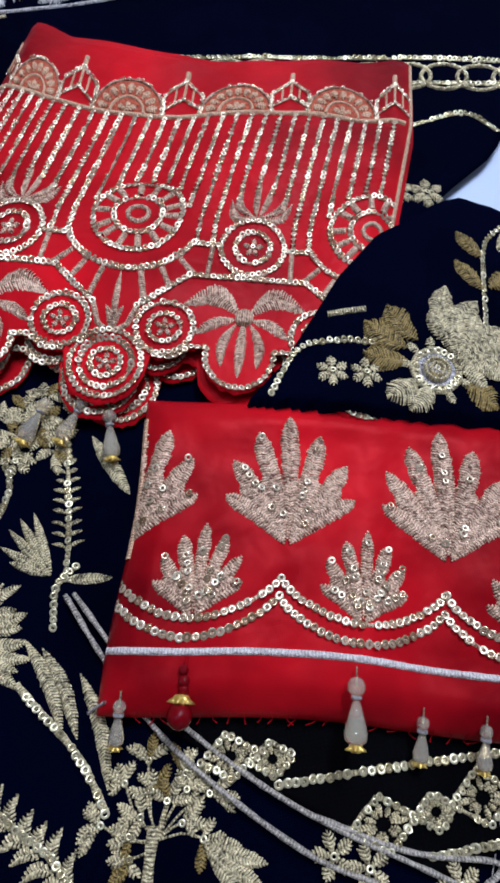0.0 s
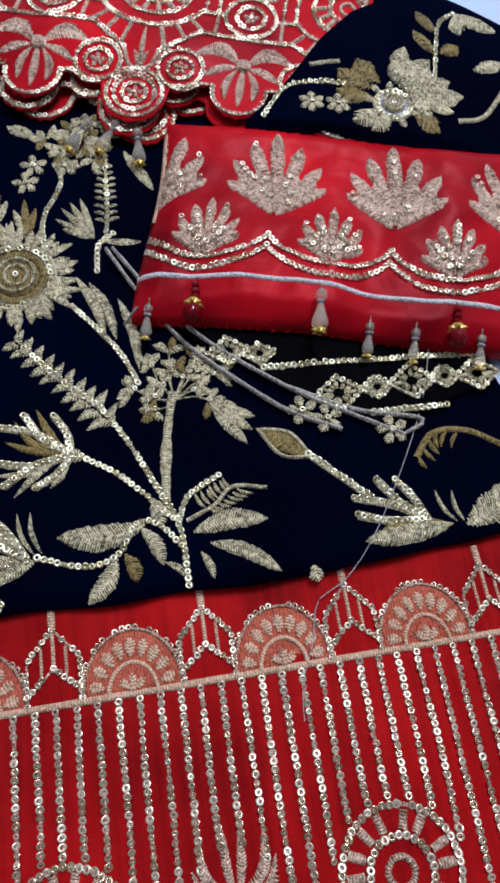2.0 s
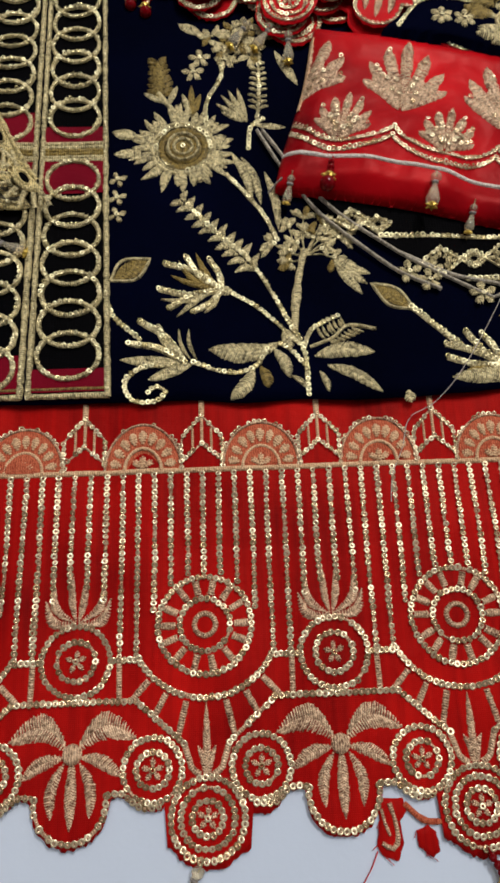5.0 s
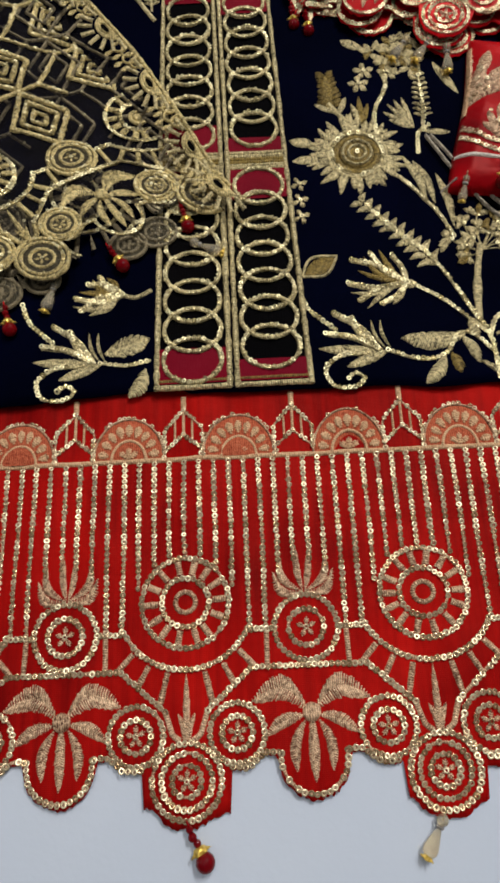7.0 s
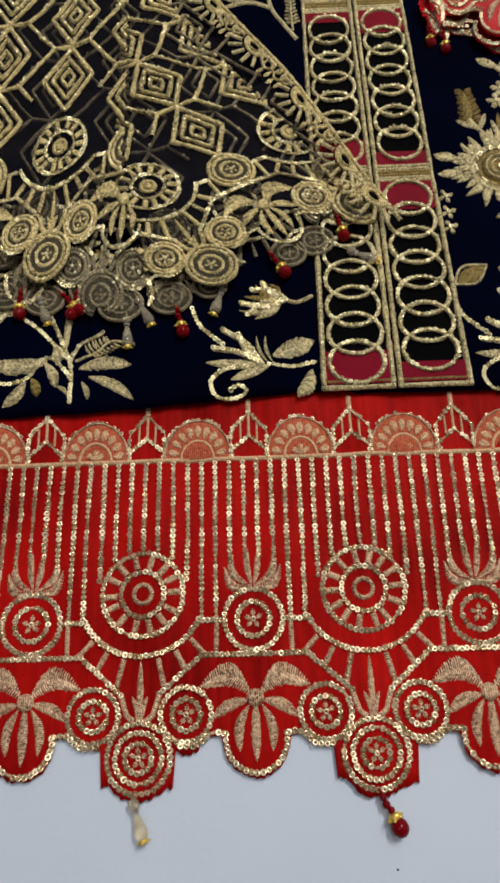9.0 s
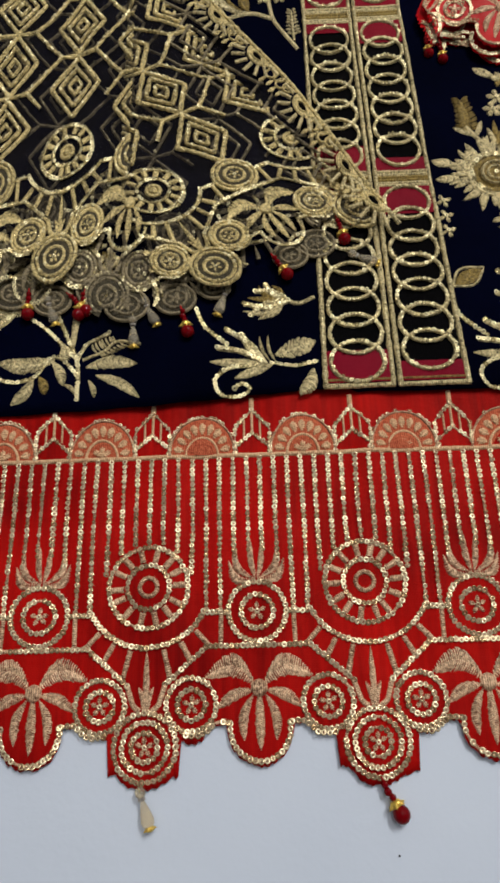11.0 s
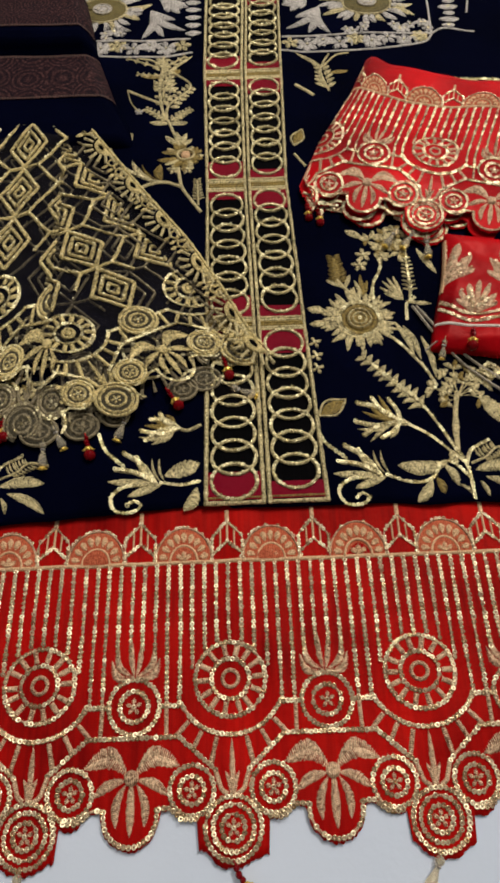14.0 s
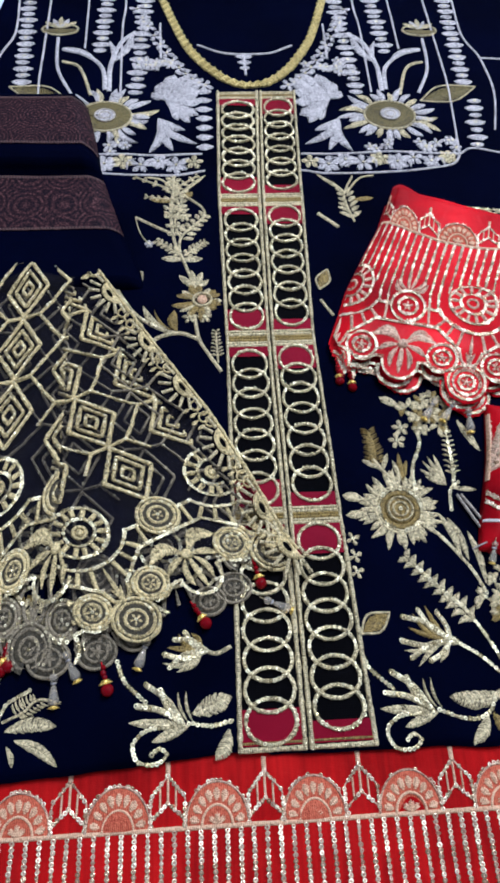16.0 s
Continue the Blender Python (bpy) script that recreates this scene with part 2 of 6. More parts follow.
    def chain(self, pts, r=0.00155, gap=0.0026, m=None, z=0.0007, skip=0.0, tilt=0.16):
        """Sequins sewn in a row, some lying on their edge."""
        p, _ = resample(pts, gap)
        closed = math.hypot(*(p[0] - p[-1])) < 1e-6
        lean = V2((rng.gauss(0, 0.2), rng.gauss(0, 0.2)))
        for q in p[: -1 if closed else None]:
            lean = lean * 0.86 + V2((rng.gauss(0, 0.11), rng.gauss(0, 0.11)))
            if rng.random() < skip:
                continue
            self.sequin(q[0] + rng.gauss(0, 0.00012), q[1] + rng.gauss(0, 0.00012), r * rng.uniform(0.92, 1.05), m or SEQ, z + rng.uniform(0, 0.0003), tilt * 0.7, lean=lean)
        return self

    def both(self, pts, w=0.0028, m=None, seq=None, skip=0.03, r=0.00152, gap=0.0027):
        """A stitched line with sequins on it."""
        self.cord(pts, w * 0.62, 0.0005, m or ZARI, step=0.0022, wob=0.18)
        return self.chain(pts, r=r, gap=gap, m=seq or SEQ, skip=skip)


def flat(p):
    return p


def link(name, acc, faces, parent, warp, label):
    """One mesh object from some of the gathered faces."""
    used = sorted({i for n in faces for i in acc.f[n]})
    at = {i: k for k, i in enumerate(used)}
    me = bpy.data.meshes.new(name)
    up = 1.0 if warp is flat else 1.1
    me.from_pydata([warp((acc.v[i][0], acc.v[i][1], acc.v[i][2] * up)) for i in used], [], [tuple(at[i] for i in acc.f[n]) for n in faces])
    starts = np.concatenate(([0], np.cumsum([len(f) for f in acc.f])))
    uv = [acc.uv[k] for n in faces for k in range(starts[n], starts[n + 1])]
    me.uv_layers.new(name="UVMap").data.foreach_set("uv", np.array(uv, dtype=np.float32).ravel())
    mats = sorted({acc.mi[n] for n in faces})
    for m in mats:
        me.materials.append(acc.mats[m])
    me.polygons.foreach_set("material_index", np.array([mats.index(acc.mi[n]) for n in faces], dtype=np.int32))
    me.polygons.foreach_set("use_smooth", np.ones(len(faces), dtype=bool))
    me.update()
    ob = new(name, me)
    if parent:
        ob.parent = parent
    if label:
        ob["label"] = label
    return ob


def part(name, acc, parent=None, warp=flat, label=""):
    """Links what was gathered as ONE mesh, laid by warp; the sequins sewn on it become a mesh under it."""
    foil = [n for n, m in enumerate(acc.mi) if acc.mats[m] in (SEQ, SEQP)]
    body = [n for n, m in enumerate(acc.mi) if acc.mats[m] not in (SEQ, SEQP)]
    if not body or not foil:
        return link(name, acc, body or foil, parent, warp, label)
    ob = link(name, acc, body, parent, warp, label)
    tagged(link("sequin_trim", acc, foil, ob, warp, "gold foil sequins"), kind="stuff")
    return ob


def thing(name, label, category, group=""):
    return tagged(new(name), label, category, group)


def grid(rows, m, thick=0.0):
    """A sheet from rows of points; with a turned-down edge if thick."""
    a = Acc()
    if thick:
        rows = [[(*q[:2], q[2] - thick) for q in rows[0]], *rows, [(*q[:2], q[2] - thick) for q in rows[-1]]]
        rows = [[(*r[0][:2], r[0][2] - thick), *r, (*r[-1][:2], r[-1][2] - thick)] for r in rows]
    a.strip(rows, [[(q[0], q[1]) for q in r] for r in rows], m)
    return a


def ripple(x, y, amp, size, seed=0.0):
    return amp * noise.noise(Vector((x / size, y / size, seed)))


# ---- the room ----
def slab(name, lo, hi, m, label, kind="structure"):
    bm = bmesh.new()
    bmesh.ops.create_cube(bm, size=1.0)
    for v in bm.verts:
        v.co = Vector([l + (c + 0.5) * (h - l) for c, l, h in zip(v.co, lo, hi)])
    me = bpy.data.meshes.new(name)
    bm.to_mesh(me), bm.free()
    me.materials.append(m)
    return tagged(new(name, me), label, kind=kind)


def paint_mat(name, a, b_, rough, scale=6, spec=0.5):
    m, nodes, links, b = mat(name)
    co = nodes.new("ShaderNodeTexCoord").outputs["Object"]
    n = texnoise(nodes, links, co, scale, 5)
    links.new(ramp(nodes, links, n, [(0.35, a), (0.65, b_)]), b.inputs["Base Color"])
    b.inputs["Roughness"].default_value, b.inputs["Specular IOR Level"].default_value = rough, spec
    bump(nodes, links, texnoise(nodes, links, co, 260, 3), 0.15, 0.0006, b)
    return m


FLOOR = paint_mat("white_laminate", (0.57, 0.65, 0.83), (0.62, 0.70, 0.88), 0.33)
# unseen walls and ceiling, set dark grey to hold down bounced fill
WALL = paint_mat("unseen_wall_grey", (0.24, 0.235, 0.23), (0.29, 0.285, 0.28), 0.8)
slab("floor", (-1.8, -1.6, -0.1), (1.8, 2.4, 0.0), FLOOR, "smooth bluish white floor under the garments")
slab("wall_north", (-1.9, 2.4, -0.1), (1.9, 2.5, 2.7), WALL, "plain grey wall out of view, added to close the room")
slab("wall_south", (-1.9, -1.7, -0.1), (1.9, -1.6, 2.7), WALL, "plain grey wall out of view, added to close the room")
slab("wall_east", (1.8, -1.6, -0.1), (1.9, 2.4, 2.7), WALL, "plain grey wall out of view, added to close the room")
slab("wall_west", (-1.9, -1.6, -0.1), (-1.8, 2.4, 2.7), WALL, "plain grey wall out of view, added to close the room")
slab("ceiling", (-1.9, -1.7, 2.7), (1.9, 2.5, 2.8), WALL, "plain grey ceiling out of view, added to close the room")


# ---- the red border pattern, one repeat PITCH wide; the wheel's centre is its origin ----
def edge_y(x):
    """The scalloped lower edge."""
    u = (x + PITCH / 2) % PITCH - PITCH / 2
    y = -0.0655
    for cx, cy, r in ((0, -0.076, 0.0172), (-0.0225, -0.057, 0.0140), (0.0225, -0.057, 0.0140), (-PITCH / 2, -0.068, 0.0158), (PITCH / 2, -0.068, 0.0158)):
        if abs(u - cx) < r:
            y = min(y, cy - math.sqrt(r * r - (u - cx) ** 2))
    return y


def wheel(cx):
    a = Acc()
    a.both(circle((cx, 0), 0.0206, n=48), 0.0022)
    a.both(circle((cx, 0), 0.0112, n=32), 0.0020)
    a.cord(circle((cx, 0), 0.0048, n=20), 0.0024, 0.0012, ZARI)
    for i in range(14):
        t = math.radians(i * 360 / 14 + rng.uniform(-4, 4))
        c, s = math.cos(t), math.sin(t)
        a.cord([(cx + 0.0129 * c, 0.0129 * s), (cx + 0.0192 * c, 0.0192 * s)], 0.0031, 0.0011, ZARI, step=0.002, wob=0.12)
    return a


def rosette(cx, cy, r, rings, star=5, bare=False):
    a = Acc()
    for f in rings:
        if bare:
            a.cord(circle((cx, cy), r * f, n=36), 0.0023, 0.0013, ZARI, wob=0.25)
            a.chain(circle((cx, cy), r * f, n=36), r=0.0011, gap=0.003, skip=0.6, tilt=0.35, z=0.0013)
        else:
            a.both(circle((cx, cy), r * f, n=36), 0.0022)
    for i in range(star):
        t = math.radians(90 + i * 360 / star + rng.uniform(-8, 8))
        c, s = math.cos(t), math.sin(t)
        a.leaf((cx + 0.0006 * c, cy + 0.0006 * s), (cx + 0.0046 * c, cy + 0.0046 * s), 0.0024, ZARI, n=4)
    a.sequin(cx, cy, 0.0012, SEQ, 0.0012)
    return a


def sprout(cx, cy, m=None, scale=1.0):
    """Five upright leaves over a rosette."""
    a, m = Acc(), m or ZARI
    for dx, h, w, bx, bend in ((-0.0026, 0.0205, 0.0042, -0.0005, 0.06), (0.0030, 0.0190, 0.0042, 0.0005, -0.05), (-0.0112, 0.0175, 0.0052, -0.001, 0.24), (0.0115, 0.0180, 0.0052, 0.001, -0.22), (-0.0150, 0.0098, 0.0060, 0.0, 0.34), (0.0152, 0.0105, 0.0060, 0.0, -0.32)):
        a.leaf((cx + bx * scale, cy), (cx + dx * scale, cy + h * scale), w * 0.84 * scale, m, bend=bend, n=7)
    return a


def palmette(cx, cy=-0.047, m=None):
    """Two winged leaves above, two at the sides, three hanging."""
    m = m or ZARI
    leaves = []
    for s in (-1, 1):
        a = Acc()
        leaves.append(a)
        a.leaf((cx + s * 0.002, cy - 0.002), (cx + s * 0.0265, cy + 0.0025), 0.0110, m, bend=0.30 * s, h=0.0012, fat=0.5, vein=0.65, slant=0.6)
        a = Acc()
        leaves.append(a)
        a.leaf((cx + s * 0.003, cy - 0.004), (cx + s * 0.0205, cy - 0.012), 0.0056, m, bend=0.10 * s, h=0.0011)
        a = Acc()
        leaves.append(a)
        a.leaf((cx + s * 0.003, cy - 0.006), (cx + s * 0.0078, cy - 0.0265), 0.0048, m, bend=0.12 * s, h=0.0011, fat=0.5)
    leaves.append(Acc().leaf((cx, cy - 0.004), (cx, cy - 0.031), 0.0048, m, h=0.0011, fat=0.5))
    return [Acc().pad(circle((cx, cy - 0.003), 0.0042, n=12), m, 0.002)] + leaves


def trellis(cx):
    """The lines, arch and rays under a wheel."""
    a = Acc()
    arc = circle((cx, 0.003), 0.0330, 0.0330, 26, 209, 331)
    a.both(arc, 0.0032)
    for s in (-1, 1):
        a.both([(cx + s * 0.0305, -0.0135), (cx + s * 0.0400, -0.0135)], 0.003)
        a.both([(cx + s * 0.056, -0.0300), (cx + s * 0.030, -0.0300), (cx + s * 0.0095, -0.0475)], 0.003)
        a.cord([(cx + s * 0.0095, -0.0475), (cx + s * 0.0062, -0.0575), (cx + s * 0.0028, -0.0595)], 0.0026, 0.0009, ZARI)
        a.cord([(cx + s * 0.0375, -0.0145), (cx + s * 0.0372, -0.0290)], 0.0024, 0.0009, ZARI)
        for ang, r0, r1 in ((226, 0.0350, 0.0450), (241, 0.0350, 0.0452), (256, 0.0350, 0.0485)):
            t = math.radians(ang if s < 0 else 540 - ang)
            c, sn = math.cos(t), math.sin(t)
            a.cord([(cx + r0 * c, 0.003 + r0 * sn), (cx + r1 * c, 0.003 + r1 * sn)], 0.0027, 0.0010, ZARI, step=0.0018, wob=0.15)
        a.leaf((cx + s * 0.0012, -0.0605), (cx + s * 0.0038, -0.0485), 0.0030, ZARI, bend=0.1 * s)
    a.leaf((cx, -0.0605), (cx, -0.0320), 0.0032, ZARI)
    return a


def scallop(cx):
    """Sequinned edging of the scallops from one hanging medallion to the next."""
    a = Acc()
    h = PITCH / 2
    a.both(circle((cx + h, -0.068), 0.0146, n=30, a0=172, a1=368), 0.0024)
    for s in (-1, 1):
        a.both(curve((cx + h + s * 0.0154, -0.0655), (cx + h + s * 0.0215, -0.0655), (cx + h + s * 0.0285, -0.0705), (cx + h + s * 0.036, -0.0705)), 0.0024)
    return a


def fan(cx, y0=0.071):
    """A half-round salmon fan with peach petals."""
    a = Acc()
    out = circle((cx, y0), 0.0182, 0.0222, 20, 0, 180)
    a.pad(out, SALMON, 0.0007)
    a.cord(out, 0.0013, 0.0013, ZARI)
    a.chain(circle((cx, y0), 0.0189, 0.0229, 20, 4, 176), r=0.0012, gap=0.0026, skip=0.35, z=0.0006)
    a.cord(circle((cx, y0), 0.0088, 0.0105, 14, 0, 180), 0.0018, 0.0015, PEACH)
    for i in range(9):
        t = math.radians(12 + i * 156 / 8)
        c, s = math.cos(t), math.sin(t) * 1.2
        a.leaf((cx + 0.0103 * c, y0 + 0.0103 * s), (cx + 0.0158 * c, y0 + 0.0158 * s), 0.0042 + rng.uniform(-0.0003, 0.0003), PEACH, h=0.0012, z=0.0006, fat=0.62, slant=0.3)
    for t in (-1, 0, 1):
        a.leaf((cx, y0 + 0.0008), (cx + t * 0.0045, y0 + 0.0066 - 0.0022 * abs(t)), 0.0032, PEACH, z=0.0006, fat=0.65)
    return a


def pavilion(cx, y0=0.071):
    """The small gabled motif between two fans."""
    a = Acc()
    w, top = 0.0098, y0 + 0.0262
    for s in (-1, 1):
        a.both([(cx + s * w, y0 + 0.001), (cx + s * w, y0 + 0.0155), (cx, top)], 0.0016, r=0.0013, gap=0.0026, skip=0.15)
        a.both([(cx + s * w, y0 + 0.004), (cx, y0 + 0.0125)], 0.0016, r=0.0013, gap=0.0026)
        a.cord([(cx + s * 0.0045, y0 + 0.010), (cx + s * 0.0045, y0 + 0.020)], 0.0012, 0.0007, PEACH)
    a.cord([(cx, y0 + 0.012), (cx, top)], 0.0015, 0.0009, PEACH)
    a.cord([(cx, top), (cx, y0 + 0.0335)], 0.0028, 0.0011, PEACH)
    return a


def stripe_end(u):
    """How far down a sequin stripe runs at this place in the repeat."""
    u = (u + PITCH / 2) % PITCH - PITCH / 2
    if abs(u) < 0.0225:
        return math.sqrt(0.0235 ** 2 - u * u)
    v = PITCH / 2 - abs(u)
    if v < 0.017:
        return 0.008 + 0.75 * (0.017 - v) if v > 0.002 else 0.021
    return -0.012


def stripe(x):
    a = Acc()
    pts = [(x, 0.0685), (x + rng.uniform(-0.0005, 0.0005), 0.03), (x, stripe_end(x))]
    a.cord(pts, 0.0013, 0.0005, ZARI, step=0.004, wob=0.2)
    p, _ = resample(pts, 0.0028)
    lean = V2((rng.gauss(0, 0.16), rng.gauss(0, 0.16)))
    dull = 0
    for q in p:
        if dull <= 0 and rng.random() < 0.10:
            dull = rng.randint(2, 6)
        dull -= 1
        lean = lean * 0.88 + V2((rng.gauss(0, 0.11), rng.gauss(0, 0.11)))
        r = 0.00146 if dull <= 0 else 0.0012
        a.sequin(q[0] + rng.gauss(0, 0.0001), q[1], r * rng.uniform(0.95, 1.04), SEQ, 0.0006 + rng.uniform(0, 0.0003), 0.12 if dull <= 0 else 0.4, lean=lean)
    return a


def border_pattern(parent, warp, u0, u1, keep=lambda x, y: True, v_top=True):
    """All motifs of the border whose middle lies between u0 and u1."""
    def lay(name, acc, under=None):
        cut(acc, keep)
        if acc.f:
            return part(name, acc, under or parent, warp)
    for k in range(math.floor(u0 / PITCH) - 1, math.ceil(u1 / PITCH) + 2):
        cx = k * PITCH
        if u0 - 0.03 < cx < u1 + 0.03:
            lay("wheel_motif", wheel(cx))
            lay("trellis", trellis(cx))
            lay("bottom_medallion", rosette(cx, -0.0755, 0.0152, (1.0, 0.73, 0.42)))
            for s in (-1, 1):
                lay("small_medallion", rosette(cx + s * 0.0225, -0.057, 0.0123, (1.0, 0.56)))
        cx += PITCH / 2
        if u0 - 0.03 < cx < u1 + 0.03:
            lay("rosette", rosette(cx, -0.0135, 0.0147, (1.0, 0.56)))
            lay("sprout", sprout(cx, 0.0030, scale=0.95))
            heart, *leaves = palmette(cx)
            core = lay("palmette", heart)
            for acc in leaves:
                lay("palmette_leaf", acc, core)
            lay("scallop_edging", scallop(cx - PITCH / 2))
        for q in (0.25, 0.75):
            if u0 - 0.02 < k * PITCH + q * PITCH < u1 + 0.02:
                lay("fan", fan((k + q) * PITCH))
        for q in (0.0, 0.5):
            if u0 - 0.012 < (k + q) * PITCH < u1 + 0.012:
                lay("pavilion", pavilion((k + q) * PITCH))
        for i in range(15):
            x = k * PITCH + i * PITCH / 15
            if u0 < x < u1:
                lay("sequin_stripe", stripe(x))
    lay("heading_cord", Acc().cord([(u0, 0.0705), (u1, 0.0705)], 0.0026, 0.0011, PEACH, step=0.004, wob=0.06))


def cut(acc, keep):
    """Drops what lies outside the cloth."""
    at, f, uv, mi = 0, [], [], []
    for face, m in zip(acc.f, acc.mi):
        n = len(face)
        c = [sum(acc.v[i][j] for i in face) / n for j in (0, 1)]
        if keep(*c):
            f.append(face), uv.extend(acc.uv[at:at + n]), mi.append(m)
        at += n
    if len(f) < len(acc.f):
        used = sorted({i for q in f for i in q})
        at = {i: n for n, i in enumerate(used)}
        acc.v, acc.f = [acc.v[i] for i in used], [tuple(at[i] for i in q) for q in f]
        acc.uv, acc.mi = uv, mi


def border_cloth(u0, u1, top, m, ragged=0.0008, step=0.0016, drop=0.0010, blocks=False):
    """The red cloth, cut out along the scallops with a frayed edge."""
    rows, nv = [], 46
    xs = np.linspace(u0, u1, int((u1 - u0) / step))
    low = [edge_y(x) - drop + rng.uniform(-ragged, ragged) for x in xs]
    if blocks:
        # left roughly square where the lowest medallions were cut round
        for i, x in enumerate(xs):
            k = round(x / PITCH)
            u = x - k * PITCH
            left, right = -0.0174 - 0.0018 * ((k * 7) % 3 == 0), 0.0174 + 0.002 * ((k * 5) % 3 == 0)
            if left < u < right:
                low[i] = min(low[i], -0.0872 - 0.0022 * math.sin(u * 130 + k) + rng.uniform(-0.0009, 0.0009))
            elif right < u < right + 0.012 and k % 2:
                low[i] -= 0.0022 + rng.uniform(0, 0.0009)
    for j in range(nv + 1):
        s = j / nv
        rows.append([(x, top + (lo - top) * s, 0.0) for x, lo in zip(xs, low)])
    return grid(rows, m, 0.0004)


# ---- the kameez hem border ----
def hem_z(p):
    x, y, z = p
    return (x + 0.0014, y + 0.0005, z + 0.0024 + ripple(x, y, 0.0009, 0.05) + ripple(x, y * 0.25, 0.0020, 0.019, 4) * min(1.0, max(0.15, (y + 0.07) * 14)))


hem = thing("hem_border", "red silk hem border with gold sequin wheels and scalloped edge", "fabric border")
part("border_cloth", border_cloth(-0.36, 0.42, 0.128, RAW, step=0.0012, blocks=True), hem, hem_z, "red silk with a frayed scalloped edge")
border_pattern(hem, hem_z, -0.35, 0.41)


# ---- the navy shirt front ----
def navy_edge(x):
    return 0.1035 + 0.0055 * math.sin((x + 0.08) * 14) * (1 if x < 0 else 0.3) + max(0, x - 0.2) * 0.06 + ripple(x, 0, 0.002, 0.03, 3)


def shirt_z(p):
    x, y, z = p
    return (x, y, z + 0.0060 + ripple(x, y, 0.0012, 0.07, 1.5) + ripple(x, y, 0.0005, 0.02, 8))


shirt = thing("shirt_front", "navy georgette kameez front with gold floral embroidery, spread flat", "kameez")
SIDE_R = ((0.09, 0.36), (0.15, 0.325), (0.17, 0.312), (0.25, 0.305), (0.40, 0.308), (0.425, 0.335), (0.445, 0.365), (0.47, 0.385), (0.50, 0.43), (0.95, 0.43))
SIDE_L = ((0.09, -0.36), (0.70, -0.36), (0.74, -0.262), (0.80, -0.236), (0.95, -0.21))


def along(table, y):
    return float(np.interp(y, [a for a, _ in table], [b for _, b in table]))


rows = []
for j in range(121):
    s = j / 120
    y = 0.105 + 0.845 * s
    xs = np.linspace(along(SIDE_L, y), along(SIDE_R, y), 100)
    rows.append([(x, y + (navy_edge(x) - 0.105) * max(0, 1 - s * 12), 0) for x in xs])
part("shirt_cloth", grid(rows, NAVY, 0.0006), shirt, shirt_z)


# ---- embroidery on the shirt ----
def stem(a, *pts, w=0.0026, m=None, seq=None, bare=False):
    line = curve(*pts) if len(pts) > 2 else list(pts)
    if bare:
        return a.cord(line, w, 0.0009, m or PALE, wob=0.1)
    return a.both(line, w * 0.85, m or PALE, seq or SEQP, skip=0.04, r=0.00142)


def frond(a, pts, length, width, m, n, lean=0.6, start=0.1, curl=0.2, both=True):
    """Leaves in pairs along a line."""
    p, _ = resample(curve(*pts, n=40) if len(pts) > 2 else pts, 0.0008)
    for i in range(n):
        t = start + (1 - start) * i / max(1, n - 1)
        k = min(int(t * (len(p) - 1)), len(p) - 2)
        d = p[k + 1] - p[k]
        d = d / math.hypot(*d)
        nr = np.array([-d[1], d[0]])
        for s in ((-1, 1) if both else (1,)):
            b = p[k] + (d * lean + nr * s) / math.hypot(lean, 1) * length * (1 - 0.35 * t) * rng.uniform(0.85, 1.1)
            a.leaf(p[k] + nr * s * 0.0006, b, width * rng.uniform(0.85, 1.1), m, bend=curl * -s * 0.5, n=6, fat=0.35)
    return a


def spray(a, base, tips, w=0.0034, m=None, seq=None, bend=0.06):
    """Long sequinned petals from one base."""
    for i, t in enumerate(tips):
        b, e = V2(base), V2(t)
        mid = (b + e) / 2 + np.array([-(e - b)[1], (e - b)[0]]) * bend * (1 if i % 2 else -1)
        line = curve(b, mid, e)
        a.cord(line, min(w, 0.0036), 0.0008, m or PALE, wob=0.1)
        a.chain(line, r=0.00145, m=seq or SEQP, gap=0.0027)
    return a


def sunflower(c, r, m, ring, seq=None, petals=22, slim=0.24):
    a = Acc()
    for i in range(petals):
        t = 2 * math.pi * i / petals + rng.uniform(-0.07, 0.07)
        rr = r * rng.uniform(0.86, 1.08)
        a.leaf((c[0] + 0.52 * r * math.cos(t), c[1] + 0.52 * r * math.sin(t)), (c[0] + rr * math.cos(t), c[1] + rr * math.sin(t)), r * slim, m, bend=rng.uniform(-0.1, 0.1), n=6, fat=0.5 if slim > 0.2 else 0.35)
    a.cord(circle(c, r * 0.60, n=40), 0.0020, 0.001, m, wob=0.2)
    a.both(circle(c, r * 0.53, n=40), 0.0024, m, seq or SEQP, skip=0.15)
    a.cord(circle(c, r * 0.43, n=30), r * 0.12, 0.0005, ring)
    a.pad(circle(c, r * 0.36, n=24), ring, 0.0010)
    for f in (0.30, 0.18):
        a.cord(circle(c, r * f, n=24), 0.0018, 0.0016, m, z=0.0008, wob=0.3)
    a.sequin(c[0], c[1], 0.0014, seq or SEQP, 0.0022)
    return a


def outline_leaf(p, q, w, m, inner=None):
    """A leaf drawn in outline with a darker stitched filling."""
    a = Acc()
    p, q = V2(p), V2(q)
    d = q - p
    nr = np.array([-d[1], d[0]]) / math.hypot(*d)
    up = curve(p, p + d * 0.45 + nr * w * 0.55, q)
    dn = curve(q, p + d * 0.5 - nr * w * 0.5, p)
    a.cord(up + dn[1:], 0.0017, 0.0009, m)
    if inner:
        a.leaf(p + d * 0.08, p + d * 0.9, w * 0.8, inner, h=0.0006)
    return a


